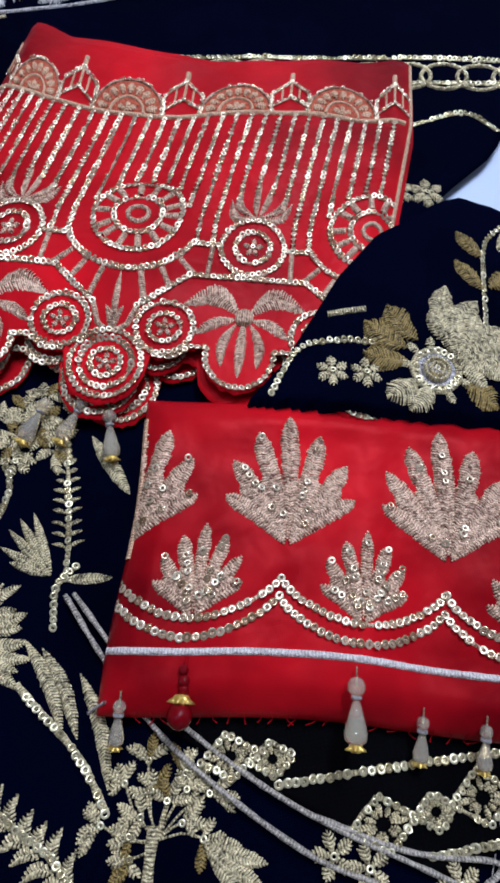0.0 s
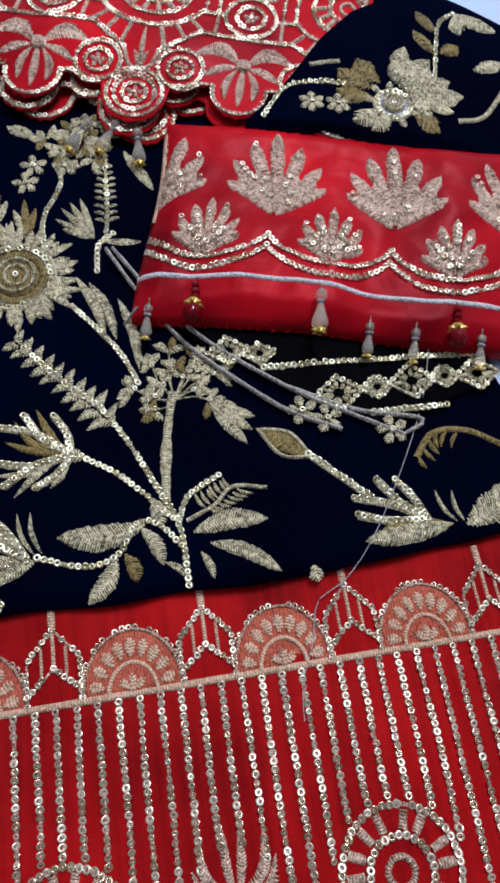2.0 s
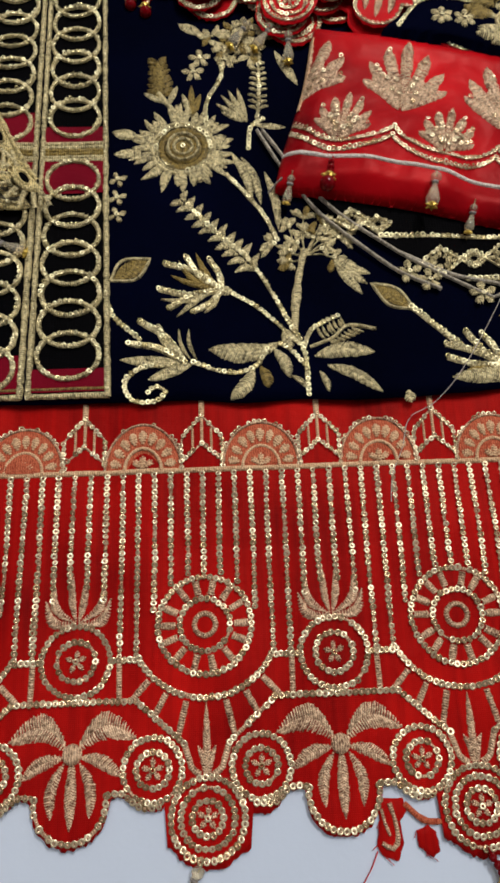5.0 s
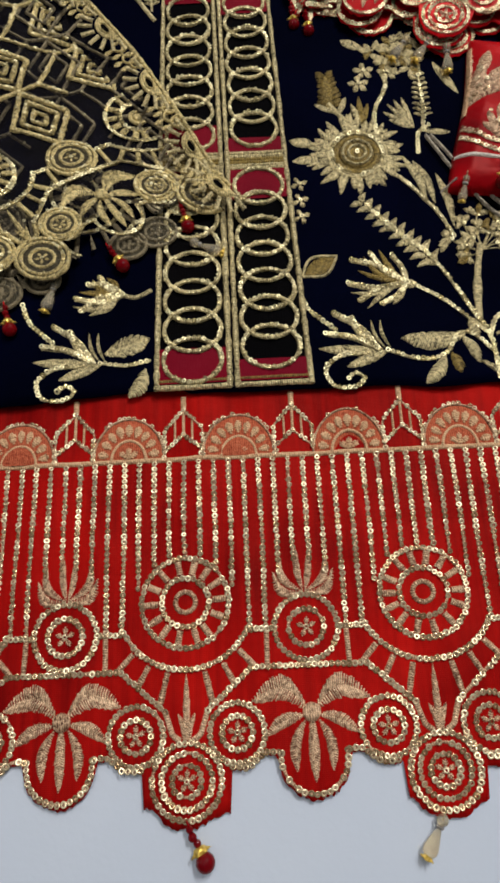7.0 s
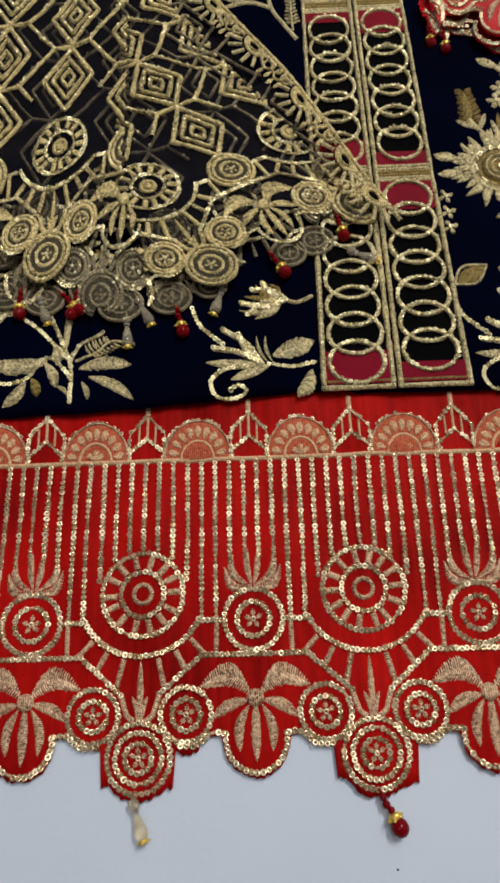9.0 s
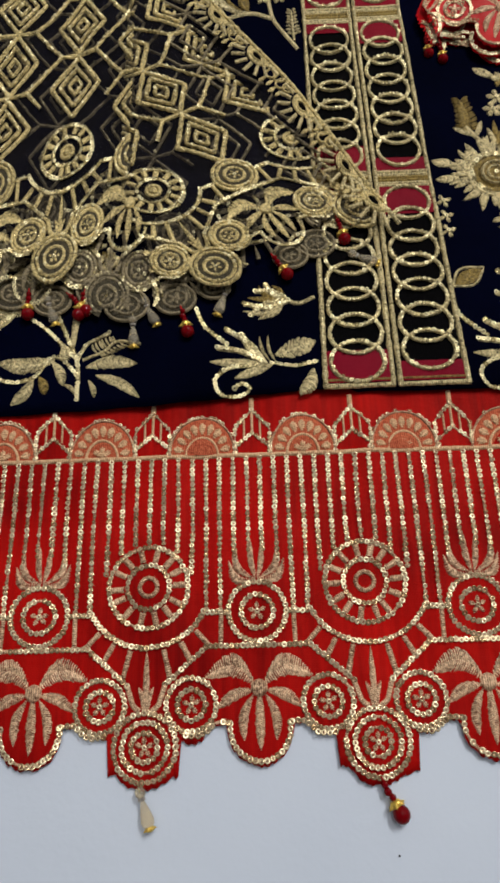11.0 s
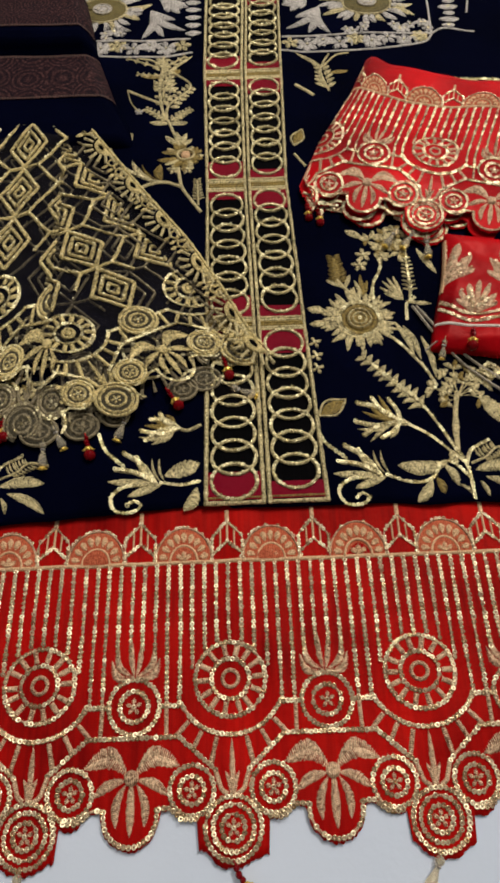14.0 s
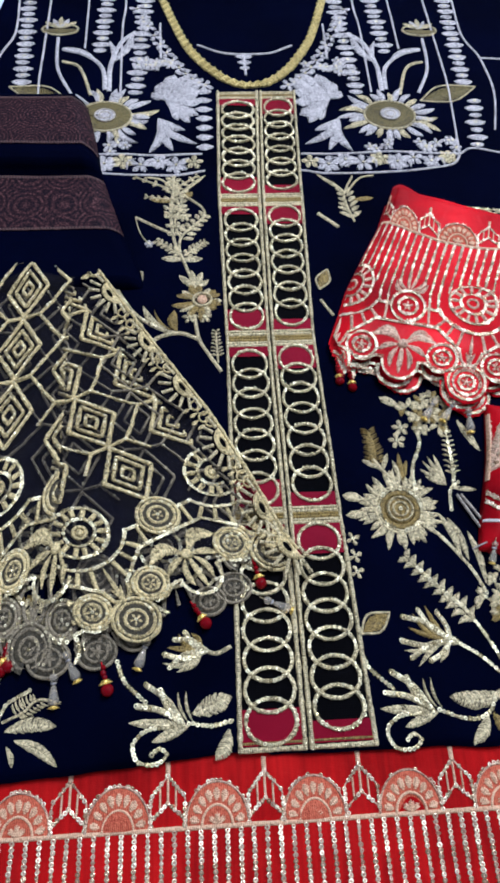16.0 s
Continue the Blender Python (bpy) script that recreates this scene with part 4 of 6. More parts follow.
def yoke_half(warp):
    def lay(name, a):
        part(name, a, shirt, warp)
    c = (0.159, 0.6555)
    a = Acc()
    for i in range(26):
        t = 2 * math.pi * i / 26 + rng.uniform(-0.08, 0.08)
        r = rng.uniform(0.040, 0.054)
        e = V2((math.cos(t), math.sin(t) * 0.82))
        a.leaf(V2(c) + e * 0.023, V2(c) + e * r, 0.0068, SILVER if i % 3 else PALE, bend=rng.uniform(-0.18, 0.18), h=0.0016, fat=0.4, z=0.0002 * (i % 3))
    a.pad(circle(c, 0.0255, 0.0205, 30), DEEP, 0.0014, z=0.0004)
    a.cord(circle(c, 0.0250, 0.0200, 36), 0.0024, 0.0014, PALE, wob=0.2, z=0.0006)
    a.pad(circle(c, 0.0105, 0.0092, 18), SILVER, 0.0014, z=0.0012)
    for f in (0.9, 0.5):
        a.cord(circle(c, 0.0105 * f, 0.0092 * f, 18), 0.0016, 0.0010, CORD, z=0.0022)
    lay("yoke_sunflower", a)
    a = Acc()
    for q, w, b in (((0.070, 0.710), 0.014, 0.1), ((0.080, 0.716), 0.015, 0.05), ((0.093, 0.716), 0.014, -0.08), ((0.106, 0.706), 0.012, -0.1), ((0.115, 0.690), 0.009, -0.1), ((0.069, 0.692), 0.014, 0.05), ((0.068, 0.675), 0.014, 0.0), ((0.071, 0.657), 0.013, 0.05), ((0.079, 0.646), 0.011, -0.05), ((0.090, 0.650), 0.010, -0.1)):
        a.leaf((0.103, 0.680), q, w, SILVER, bend=b, h=0.0018, fat=0.66, z=0.0003 * (int(w * 1000) % 3))
    lay("peony", a)
    for q, b in (((0.073, 0.618), 0.12), ((0.095, 0.609), 0.04), ((0.117, 0.607), -0.14), ((0.084, 0.636), 0.05)):
        lay("lily_petal", Acc().leaf((0.109, 0.652), q, 0.0088, SILVER, bend=b, h=0.0016, fat=0.5))
    lay("outline_leaf", outline_leaf((0.193, 0.677), (0.254, 0.699), 0.023, PALE, DEEP))
    for pts, w, m in ((((0.157, 0.692), (0.157, 0.731), (0.148, 0.766), (0.133, 0.784)), 0.0048, SILVER), (((0.161, 0.694), (0.165, 0.727), (0.182, 0.747), (0.206, 0.757)), 0.0044, SILVER), (((0.174, 0.686), (0.187, 0.727), (0.205, 0.737)), 0.0034, PALE), (((0.193, 0.688), (0.207, 0.720), (0.211, 0.744), (0.212, 0.775)), 0.0034, SILVER)):
        lay("curved_stem", Acc().cord(curve(*pts), w, 0.0011, m, wob=0.1))
    for p, q, w in (((0.157, 0.735), (0.136, 0.785), 0.0085), ((0.156, 0.735), (0.160, 0.770), 0.006), ((0.172, 0.739), (0.204, 0.759), 0.0075)):
        lay("long_leaf", Acc().leaf(p, q, w, SILVER, bend=0.1))
    for y in (0.789, 0.868):
        a = Acc().pad(circle((0.211, y), 0.0180, 0.0085, 20, 180, 360), DEEP, 0.0012)
        a.cord(circle((0.211, y), 0.0185, 0.0090, 24), 0.0020, 0.0011, PALE, wob=0.2)
        for i in range(5):
            a.leaf((0.211, y + 0.002), (0.195 + 0.008 * i, y + 0.012 + 0.004 * (2 - abs(i - 2))), 0.0055, SILVER if i % 2 else PALE)
        lay("yoke_bud", a)
    # columns of lozenge leaves and the lines between them
    for x0, y0, x1, y1 in ((0.118, 0.95, 0.131, 0.690), (0.160, 0.95, 0.168, 0.753), (0.250, 0.95, 0.242, 0.705), (0.247, 0.676, 0.238, 0.614)):
        n = int((y0 - y1) / 0.0098)
        for i in range(n + 1):
            t = i / n
            q = V2((x0 + (x1 - x0) * t + rng.uniform(-0.0008, 0.0008), y0 + (y1 - y0) * t))
            r = (0.0098 if i % 2 else 0.0066) * rng.uniform(0.92, 1.08)
            a = Acc().leaf(q + V2((-r, 0.001)), q + V2((r, 0.001)), 0.0088 if i % 2 else 0.0066, SILVER, h=0.0014, fat=0.5, slant=0.4)
            if i % 3 == 0:
                a.sequin(q[0], q[1], 0.0016, SEQP, 0.0016)
            lay("lozenge_leaf", a)
    for pts in (((0.146, 0.95), (0.145, 0.835), (0.147, 0.792), (0.146, 0.690)), ((0.184, 0.95), (0.184, 0.835), (0.184, 0.757)), ((0.108, 0.800), (0.108, 0.788), (0.107, 0.742)), ((0.224, 0.95), (0.224, 0.836), (0.225, 0.753), (0.225, 0.694), (0.218, 0.600)), ((0.262, 0.95), (0.257, 0.836), (0.256, 0.780), (0.268, 0.744), (0.271, 0.690), (0.260, 0.635)), ((0.219, 0.603), (0.232, 0.610), (0.262, 0.604)), ((0.268, 0.744), (0.300, 0.742))):
        lay("yoke_line", Acc().cord(curve(*pts) if len(pts) > 2 else list(pts), 0.0022, 0.0009, SILVER, wob=0.12))
    # the band that closes the yoke below
    lay("yoke_line", Acc().cord(curve((0.068, 0.605), (0.11, 0.604), (0.15, 0.606), (0.218, 0.603)), 0.0022, 0.0009, SILVER, wob=0.12))
    lay("yoke_line", Acc().cord(curve((0.066, 0.584), (0.090, 0.579), (0.118, 0.579), (0.16, 0.581), (0.207, 0.589), (0.218, 0.601)), 0.0022, 0.0009, SILVER, wob=0.12))
    for i in range(9):
        lay("band_blossom", blossom((0.076 + 0.0162 * i, 0.5925 + 0.0022 * (-1) ** i + 0.0005 * i), rng.uniform(0.0085, 0.0115), SILVER if i % 4 else PALE, 5 + i % 3))
    for i in range(8):
        lay("band_leaf", Acc().leaf((0.080 + 0.0162 * i, 0.600), (0.088 + 0.0162 * i, 0.586), 0.0036, SILVER, bend=0.25))
    for cx, cy, w in ((0.102, 0.733, 0.020), (0.197, 0.617, 0.022), (0.143, 0.614, 0.011), (0.122, 0.727, 0.010)):
        for i in range(max(3, int(w * 420))):
            lay("small_blossom", blossom((cx + w * rng.uniform(-1, 1), cy + 0.0075 * rng.uniform(-1, 1)), rng.uniform(0.0050, 0.0072), SILVER, 5))
    for i in range(12):
        t = i / 11
        q = (0.052 + 0.070 * t, 0.707 + 0.125 * t ** 1.5)
        lay("neck_blossom", blossom((q[0] + 0.011, q[1] - 0.007), 0.0085, SILVER, 4))


yoke_half(shirt_z)
yoke_half(lambda p: shirt_z((0.044 - p[0], p[1], p[2])))
for i in range(7):
    part("lozenge_leaf", Acc().leaf((-0.013, 0.692 - 0.013 * i), (-0.029, 0.692 - 0.013 * i), 0.0085, SILVER), shirt, shirt_z)
for i in range(3):
    part("lozenge_leaf", Acc().leaf((0.012 + 0.002 * i, 0.746 - 0.009 * i), (0.030 - 0.002 * i, 0.746 - 0.009 * i), 0.007, SILVER), shirt, shirt_z)
part("inner_neck_line", Acc().cord(curve((-0.026, 0.764), (0.003, 0.751), (0.045, 0.751), (0.072, 0.764)), 0.0024, 0.001, SILVER), shirt, shirt_z)
part("inner_neck_line", Acc().cord([(0.021, 0.751), (0.022, 0.716)], 0.0024, 0.001, SILVER), shirt, shirt_z)

# ---- the two ring-work placket strips ----
LEFT = ((0.10, -0.014), (0.25, -0.012), (0.40, -0.0105), (0.556, -0.012), (0.70, -0.009))
MID = ((0.10, 0.0285), (0.25, 0.0275), (0.40, 0.0255), (0.556, 0.0275), (0.70, 0.0335))
RIGHT = ((0.10, 0.0710), (0.25, 0.0655), (0.40, 0.0610), (0.556, 0.0655), (0.70, 0.0700))
BANDS = ((0.2585, 0.2455), (0.4065, 0.3910), (0.5535, 0.5380), (0.689, 0.679))
TOP = 0.690
FOOT = 0.1075


def placket(name, lo, hi, maroon_low):
    t = thing(name, "maroon and dark ring-work placket strip edged with silver-gold cord", "placket", "placket strips")

    def warp(p):
        u, y, z = p
        a, b = along(lo, y) + 0.001, along(hi, y) - 0.001
        x, y, zz = shirt_z((a + (b - a) * u, y, z))
        return (x, y, zz + 0.0012)

    W = 0.0385
    part("strip_cloth", grid([[(u, y, 0) for u in np.linspace(0, 1, 8)] for y in np.linspace(FOOT, TOP, 90)], NETDARK, 0.0008), t, warp, "dark sheer net backing")

    def flatten(a):
        a.v = [(x / W, y, z) for x, y, z in a.v]
        return a
    tops = [b[1] for b in BANDS]
    lows = [FOOT + 0.003] + [b[0] for b in BANDS[:-1]]
    for s0, s1 in zip(lows, tops):
        foot = s0 < 0.12
        red0 = 0.020 if maroon_low else (0.010 if not foot else 0.012)
        red1 = 0.009 if maroon_low else 0.021
        for y0, y1 in ((s0, s0 + red0), (s1 - red1, s1)):
            part("maroon_block", grid([[(u, y, 0.0006) for u in np.linspace(0.03, 0.97, 6)] for y in np.linspace(y0, y1, 5)], MAROON), t, warp)
        r0, r1 = s0 + (0.013 if maroon_low else (0.019 if foot else 0.016)), s1 - (0.016 if maroon_low else 0.0125)
        n = 7
        for i in range(n):
            y = r0 + (r1 - r0) * i / (n - 1)
            a = Acc().cord(circle((W / 2 + rng.uniform(-0.0004, 0.0004), y), 0.0148, 0.0130 * (r1 - r0) / 0.108, 34), 0.0024, 0.0014, PALE, wob=0.2, z=0.0005 + 0.0004 * (i % 2))
            a.chain(circle((W / 2, y), 0.0148, 0.0130 * (r1 - r0) / 0.108, 34), r=0.0013, gap=0.0026, m=SEQP, z=0.0018, skip=0.22, tilt=0.3)
            part("ring", flatten(a), t, warp)
    for y1, y0 in BANDS:
        a = Acc()
        n = 6
        for i in range(n):
            y = y0 + (y1 - y0) * (i + 0.5) / n
            a = Acc().cord([(0.0005, y), (W - 0.0005, y)], (y1 - y0) / n * 1.1, 0.0011 if i in (0, n - 1) else 0.0008, PALE if i in (0, 1, n - 2, n - 1) else OLIVE, step=0.003, wob=0.15)
            part("band_rib", flatten(a), t, warp)
    for x in (0.0010, W - 0.0010):
        a = Acc().cord([(x, FOOT), (x, TOP)], 0.0031, 0.0017, PALE, step=0.0024, wob=0.22)
        a.chain([(x, FOOT), (x, TOP)], r=0.0009, gap=0.004, m=SEQP, z=0.0014, skip=0.6, tilt=0.35)
        part("edge_cord", flatten(a), t, warp)
    part("foot_cord", flatten(Acc().cord([(0, FOOT + 0.001), (W, FOOT + 0.001)], 0.003, 0.0014, PALE, wob=0.15).cord([(0, FOOT + 0.0045), (W, FOOT + 0.0045)], 0.0018, 0.001, OLIVE, wob=0.15)), t, warp)


placket("placket_strip", LEFT, MID, True)
placket("placket_strip", MID, RIGHT, False)


# ---- beads ----
def lathe(a, profile, base, way, m, sides=14):
    """A bead turned about the line from base along way; profile: (distance, radius)."""
    way = Vector(way).normalized()
    x = way.orthogonal().normalized()
    y = way.cross(x)
    rows, uvs = [], []
    for d, r in profile:
        c = Vector(base) + way * d
        rows.append([tuple(c + (x * math.cos(t) + y * math.sin(t)) * r) for t in np.linspace(0, 2 * math.pi, sides + 1)])
        uvs.append([(d, j / sides) for j in range(sides + 1)])
    a.strip(rows, uvs, m)
    return a


def ball(r, n=7):
    return [(r - r * math.cos(math.pi * i / n), max(r * math.sin(math.pi * i / n), 0.00005)) for i in range(n + 1)]


def shift(prof, d):
    return [(x + d, r) for x, r in prof]


def star_cap(a, base, way, r):
    """A pressed metal cap with six points."""
    way = Vector(way).normalized()
    x = way.orthogonal().normalized()
    y = way.cross(x)
    rows, uvs = [], []
    for d, rad, point in ((0.0, 0.08, 0.0), (0.05, 0.50, 0.0), (0.28, 0.60, 0.1), (0.42, 0.64, 0.40), (0.58, 0.70, 0.52), (0.62, 0.50, 0.1), (0.75, 0.35, 0.0)):
        c = Vector(base) + way * d * r
        ring = []
        for i in range(25):
            t = i * math.pi / 12
            ring.append(tuple(c + (x * math.cos(t) + y * math.sin(t)) * r * rad * (1 + point * math.cos(6 * t))))
        rows.append(ring)
        uvs.append([(d, i / 24) for i in range(25)])
    a.strip(rows, uvs, GOLD)
    return a


def red_tassel(base, way, size=1.0, group="bead tassels"):
    t = thing("red_bead_tassel", "dark red glass bead tassel with a gold star cap", "bead tassel", group)
    w = Vector(way).normalized()
    b = Vector(base)
    part("thread", lathe(Acc(), [(0, 0.0004), (0.004 * size, 0.0004)], b, w, RED, 6), t)
    for i, r in enumerate((0.0017, 0.0019, 0.0017)):
        part("small_bead", lathe(Acc(), ball(r * size), b + w * (0.0022 + 0.0030 * i) * size, w + Vector((rng.uniform(-0.3, 0.3), 0, 0)), RUBY), t)
    part("gold_cap", star_cap(Acc(), b + w * 0.0112 * size, w, 0.0046 * size), t, label="gold metal star cap")
    part("large_bead", lathe(Acc(), ball(0.0042 * size), b + w * 0.0135 * size, w, RUBY), t, label="round dark red bead")
    return t


def crystal_tassel(base, way, size=1.0, group="bead tassels"):
    t = thing("crystal_drop_tassel", "clear crystal drop bead with a gold end cap", "bead tassel", group)
    w = Vector(way).normalized()
    b = Vector(base)
    part("thread", lathe(Acc(), [(-0.002, 0.0003), (0.004 * size, 0.0003)], b, w, PALE, 6), t)
    part("round_bead", lathe(Acc(), ball(0.0030 * size, 5), b + w * 0.001 * size, w, CRYSTAL, 8), t)
    part("metal_ring", lathe(Acc(), [(0, 0.0010), (0.0002, 0.0017), (0.0011, 0.0017), (0.0013, 0.001)], b + w * 0.0066 * size, w, SILVER), t)
    part("drop_bead", lathe(Acc(), [(x * size, r * size) for x, r in ((0, 0.0008), (0.002, 0.0016), (0.006, 0.0027), (0.0095, 0.0036), (0.0118, 0.0033), (0.0132, 0.0018), (0.0136, 0.0001))], b + w * 0.0076 * size, w, CRYSTAL, 10), t)
    part("gold_cap", star_cap(Acc(), b + w * 0.0200 * size, w, 0.0036 * size), t, label="gold metal star cap")
    return t


for k in range(-2, 4):
    bx = k * PITCH + 0.001
    if k % 2 == 0:
        red_tassel((bx, -0.0895, 0.0042), (0.45, -0.9, 0.0))
    else:
        crystal_tassel((bx - 0.002, -0.0905, 0.0040), ((-0.55 if k > 0 else 0.3), -0.9, 0.0), 0.9)


# ---- the folded red sleeve border ----
red_a = thing("red_sleeve_border", "folded red silk sleeve border with gold sequin wheels", "fabric border", "red borders")
O1, EX1, EY1 = V2((0.189, 0.421)), V2((0.972, -0.233)) * 0.92, V2((0.266, 0.964))


def piece_one(p, lift=0.0095):
    u, v, z = p
    fold = 0.013 * max(0.0, (-u - 0.055) / 0.07) ** 1.5 * max(0.0, (v + 0.05) / 0.17)
    u += 0.010 * min(1.0, max(0.0, v / 0.07))
    sag = 0.0105 * min(1.0, max(0.0, v / 0.07)) * math.exp(-((u + 0.012) / 0.055) ** 2)
    q = O1 + EX1 * (u + fold * 2.0) + EY1 * (v - sag + 0.010 * max(0.0, -u - 0.06) / 0.06 * max(0.0, (v + 0.02) / 0.14) - 0.004 * max(0.0, (v - 0.075) / 0.04) * (1 + math.sin(u * 30)))
    hump = 0.0065 * math.exp(-((p[1] + 0.036) / 0.028) ** 2) * min(1.0, max(0.0, (0.062 - p[0]) / 0.04))
    q = q - EY1 * hump * 0.8
    edge = min(p[0] + 0.115, 0.123 - p[0])
    h = lift * min(1.0, math.sqrt(max(edge, 0.0) / 0.012) * 0.6 + 0.4)
    return (q[0], q[1], z + h + hump * lift / 0.0095 + 0.0065 + ripple(u, v * 0.35, 0.0026, 0.03, 2) * min(1, max(0, v + 0.06) * 20))


def in_piece(x, y):
    """The piece is folded under along its outer side."""
    return -0.1135 + 0.6 * max(0.0, -0.052 - y) < x < 0.1215


def piece_cloth(u0, u1, top):
    acc = border_cloth(u0, u1, top, RED)
    cut(acc, lambda x, y: x > -0.1145 + 0.6 * max(0.0, -0.052 - y))
    return acc


for n, (du, dv, lift) in enumerate(((0.004, -0.0065, 0.0015), (-0.003, -0.0035, 0.005))):
    def under(p, du=du, dv=dv, lift=lift):
        q = piece_one((p[0], p[1], p[2]), lift)
        return (q[0] + du, q[1] + dv, q[2])
    part("lower_layer", piece_cloth(-0.114, 0.118, 0.10), red_a, under)
    for k in (-1, 0, 1):
        for nm, acc in (("bottom_medallion", rosette(k * PITCH, -0.0755, 0.0158, (1.0, 0.74))), ("scallop_edging", scallop(k * PITCH - PITCH / 2 if k else -PITCH)), ("small_medallion", rosette(k * PITCH + 0.0225, -0.057, 0.0122, (1.0,))), ("small_medallion", rosette(k * PITCH - 0.0225, -0.057, 0.0122, (1.0,)))):
            cut(acc, lambda x, y: in_piece(x, y) and x < 0.117)
            if acc.f:
                part(nm, acc, red_a, under)
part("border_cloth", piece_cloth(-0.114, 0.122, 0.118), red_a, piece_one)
border_pattern(red_a, piece_one, -0.1135, 0.118, keep=in_piece)
part("edge_seam", Acc().cord([(0.1212, 0.116), (0.1212, -0.02)], 0.0022, 0.0012, PEACH), red_a, piece_one)

# ---- navy sleeve folded over it, with a rose ----
sleeve = thing("navy_sleeve", "folded navy georgette sleeve with a silver-gold rose", "sleeve")
UP = ((0.195, 0.300), (0.237, 0.336), (0.268, 0.374), (0.290, 0.394), (0.306, 0.400), (0.318, 0.407), (0.327, 0.412), (0.337, 0.415), (0.350, 0.409), (0.366, 0.393), (0.40, 0.362), (0.46, 0.330))


def sleeve_z(p):
    x, y, z = p
    d = along(UP, x) - y
    tuck = (x - 0.220) * 0.249 + (y - 0.2515) * 0.968
    if tuck < 0.068:
        return (x, y, z + 0.0075)
    r = min(1.0, max(0.0, (x - 0.305) / 0.045))
    return (x, y, z + (0.0190 - 0.007 * r * r * (3 - 2 * r)) * min(1.0, 0.93 + 0.07 * math.sqrt(max(d, 0) / 0.02)) + 0.0010 + ripple(x, y, 0.0012, 0.04, 9))


rows = []
for s in np.linspace(0, 1, 40):
    rows.append([(x, along(UP, x) * (1 - s) + (0.305 - 0.236 * (x - 0.18)) * s - 0.03 * s, 0) for x in np.linspace(0.195, 0.46, 80)])
part("sleeve_cloth", grid(rows, NAVY, 0.004), sleeve, sleeve_z)


def rose_z(p):
    return sleeve_z((p[0] - 0.007, p[1] - 0.010, p[2]))


a = sunflower((0.303, 0.334), 0.016, PALE, SILVER, petals=9)
part("rose_centre", a, sleeve, rose_z)
for q, m, w in (((0.280, 0.360), OLIVE, 0.014), ((0.291, 0.366), OLIVE, 0.013), ((0.276, 0.346), OLIVE, 0.012), ((0.318, 0.372), PALE, 0.010), ((0.330, 0.364), PALE, 0.010), ((0.338, 0.350), PALE, 0.009), ((0.312, 0.363), PALE, 0.008), ((0.343, 0.340), PALE, 0.009), ((0.280, 0.325), PALE, 0.012), ((0.322, 0.314), OLIVE, 0.012), ((0.288, 0.318), PALE, 0.010)):
    c = (0.305, 0.335)
    d = V2(q) - V2(c)
    part("rose_petal", Acc().leaf(V2(c) + d * 0.42, q, w, m, bend=0.08, h=0.0018), sleeve, rose_z)
for q, w in (((0.308, 0.3605), 0.0085), ((0.3175, 0.3625), 0.0090), ((0.3275, 0.3560), 0.0090), ((0.3350, 0.3450), 0.0085), ((0.3380, 0.3350), 0.0085), ((0.3330, 0.3270), 0.0075), ((0.3200, 0.3230), 0.0070)):
    part("fan_petal", Acc().leaf((0.3125, 0.3365), q, w, PALE, bend=rng.uniform(-0.06, 0.06), h=0.0018, fat=0.62, slant=0.5, z=0.0008), sleeve, rose_z)
part("rose_stem", stem(Acc(), (0.237, 0.3335), (0.251, 0.351), (0.268, 0.3525), (0.283, 0.349)), sleeve, rose_z)
part("rose_stem", stem(Acc(), (0.330, 0.352), (0.3365, 0.372), (0.345, 0.395), (0.356, 0.405)), sleeve, rose_z)
part("rose_stem", Acc().cord(curve((0.335, 0.323), (0.352, 0.328), (0.372, 0.350)), 0.0028, 0.0009, PALE), sleeve, rose_z)
part("rose_stem", stem(Acc(), (0.266, 0.366), (0.282, 0.366), bare=True), sleeve, rose_z)
for p, q, m in (((0.337, 0.370), (0.327, 0.386), OLIVE), ((0.339, 0.372), (0.352, 0.379), OLIVE), ((0.342, 0.388), (0.333, 0.402), OLIVE), ((0.356, 0.404), (0.376, 0.388), PALE), ((0.355, 0.360), (0.372, 0.364), PALE), ((0.356, 0.402), (0.356, 0.388), PALE)):
    part("side_leaf", Acc().leaf(p, q, 0.0095, m, h=0.0016), sleeve, rose_z)
for x in (0.262, 0.275):
    part("small_blossom", blossom((x, 0.3375 + 0.2 * (0.27 - x)), 0.0065, PALE, 6), sleeve, rose_z)

# ---- the lotus cuff ----
cuff = thing("lotus_cuff", "folded red satin cuff with gold lotus embroidery", "fabric border", "red borders")
O2, EX2, EY2 = V2((0.220, 0.2515)), V2((0.973, -0.230)), V2((0.249, 0.968))


def cuff_z(p):
    u, v, z = p
    q = O2 + EX2 * (u + 0.0012 * math.sin(v * 60)) + EY2 * (v + 0.0016 * math.sin(u * 45 + 1))
    e = min(u + 0.055, 0.0715 - v, v + 0.0425)
    h = 0.0125 * (0.35 + 0.65 * min(1.0, math.sqrt(max(e, 0.0) / 0.010)))
    return (q[0], q[1], z + h + 0.0055 + (ripple(u, v * 0.4, 0.0048, 0.034, 6) + ripple(u, v, 0.0010, 0.013, 16)) * min(1, max(e, 0) * 60))


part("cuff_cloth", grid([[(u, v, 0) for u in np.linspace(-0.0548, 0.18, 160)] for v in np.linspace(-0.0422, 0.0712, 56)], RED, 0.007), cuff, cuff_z)


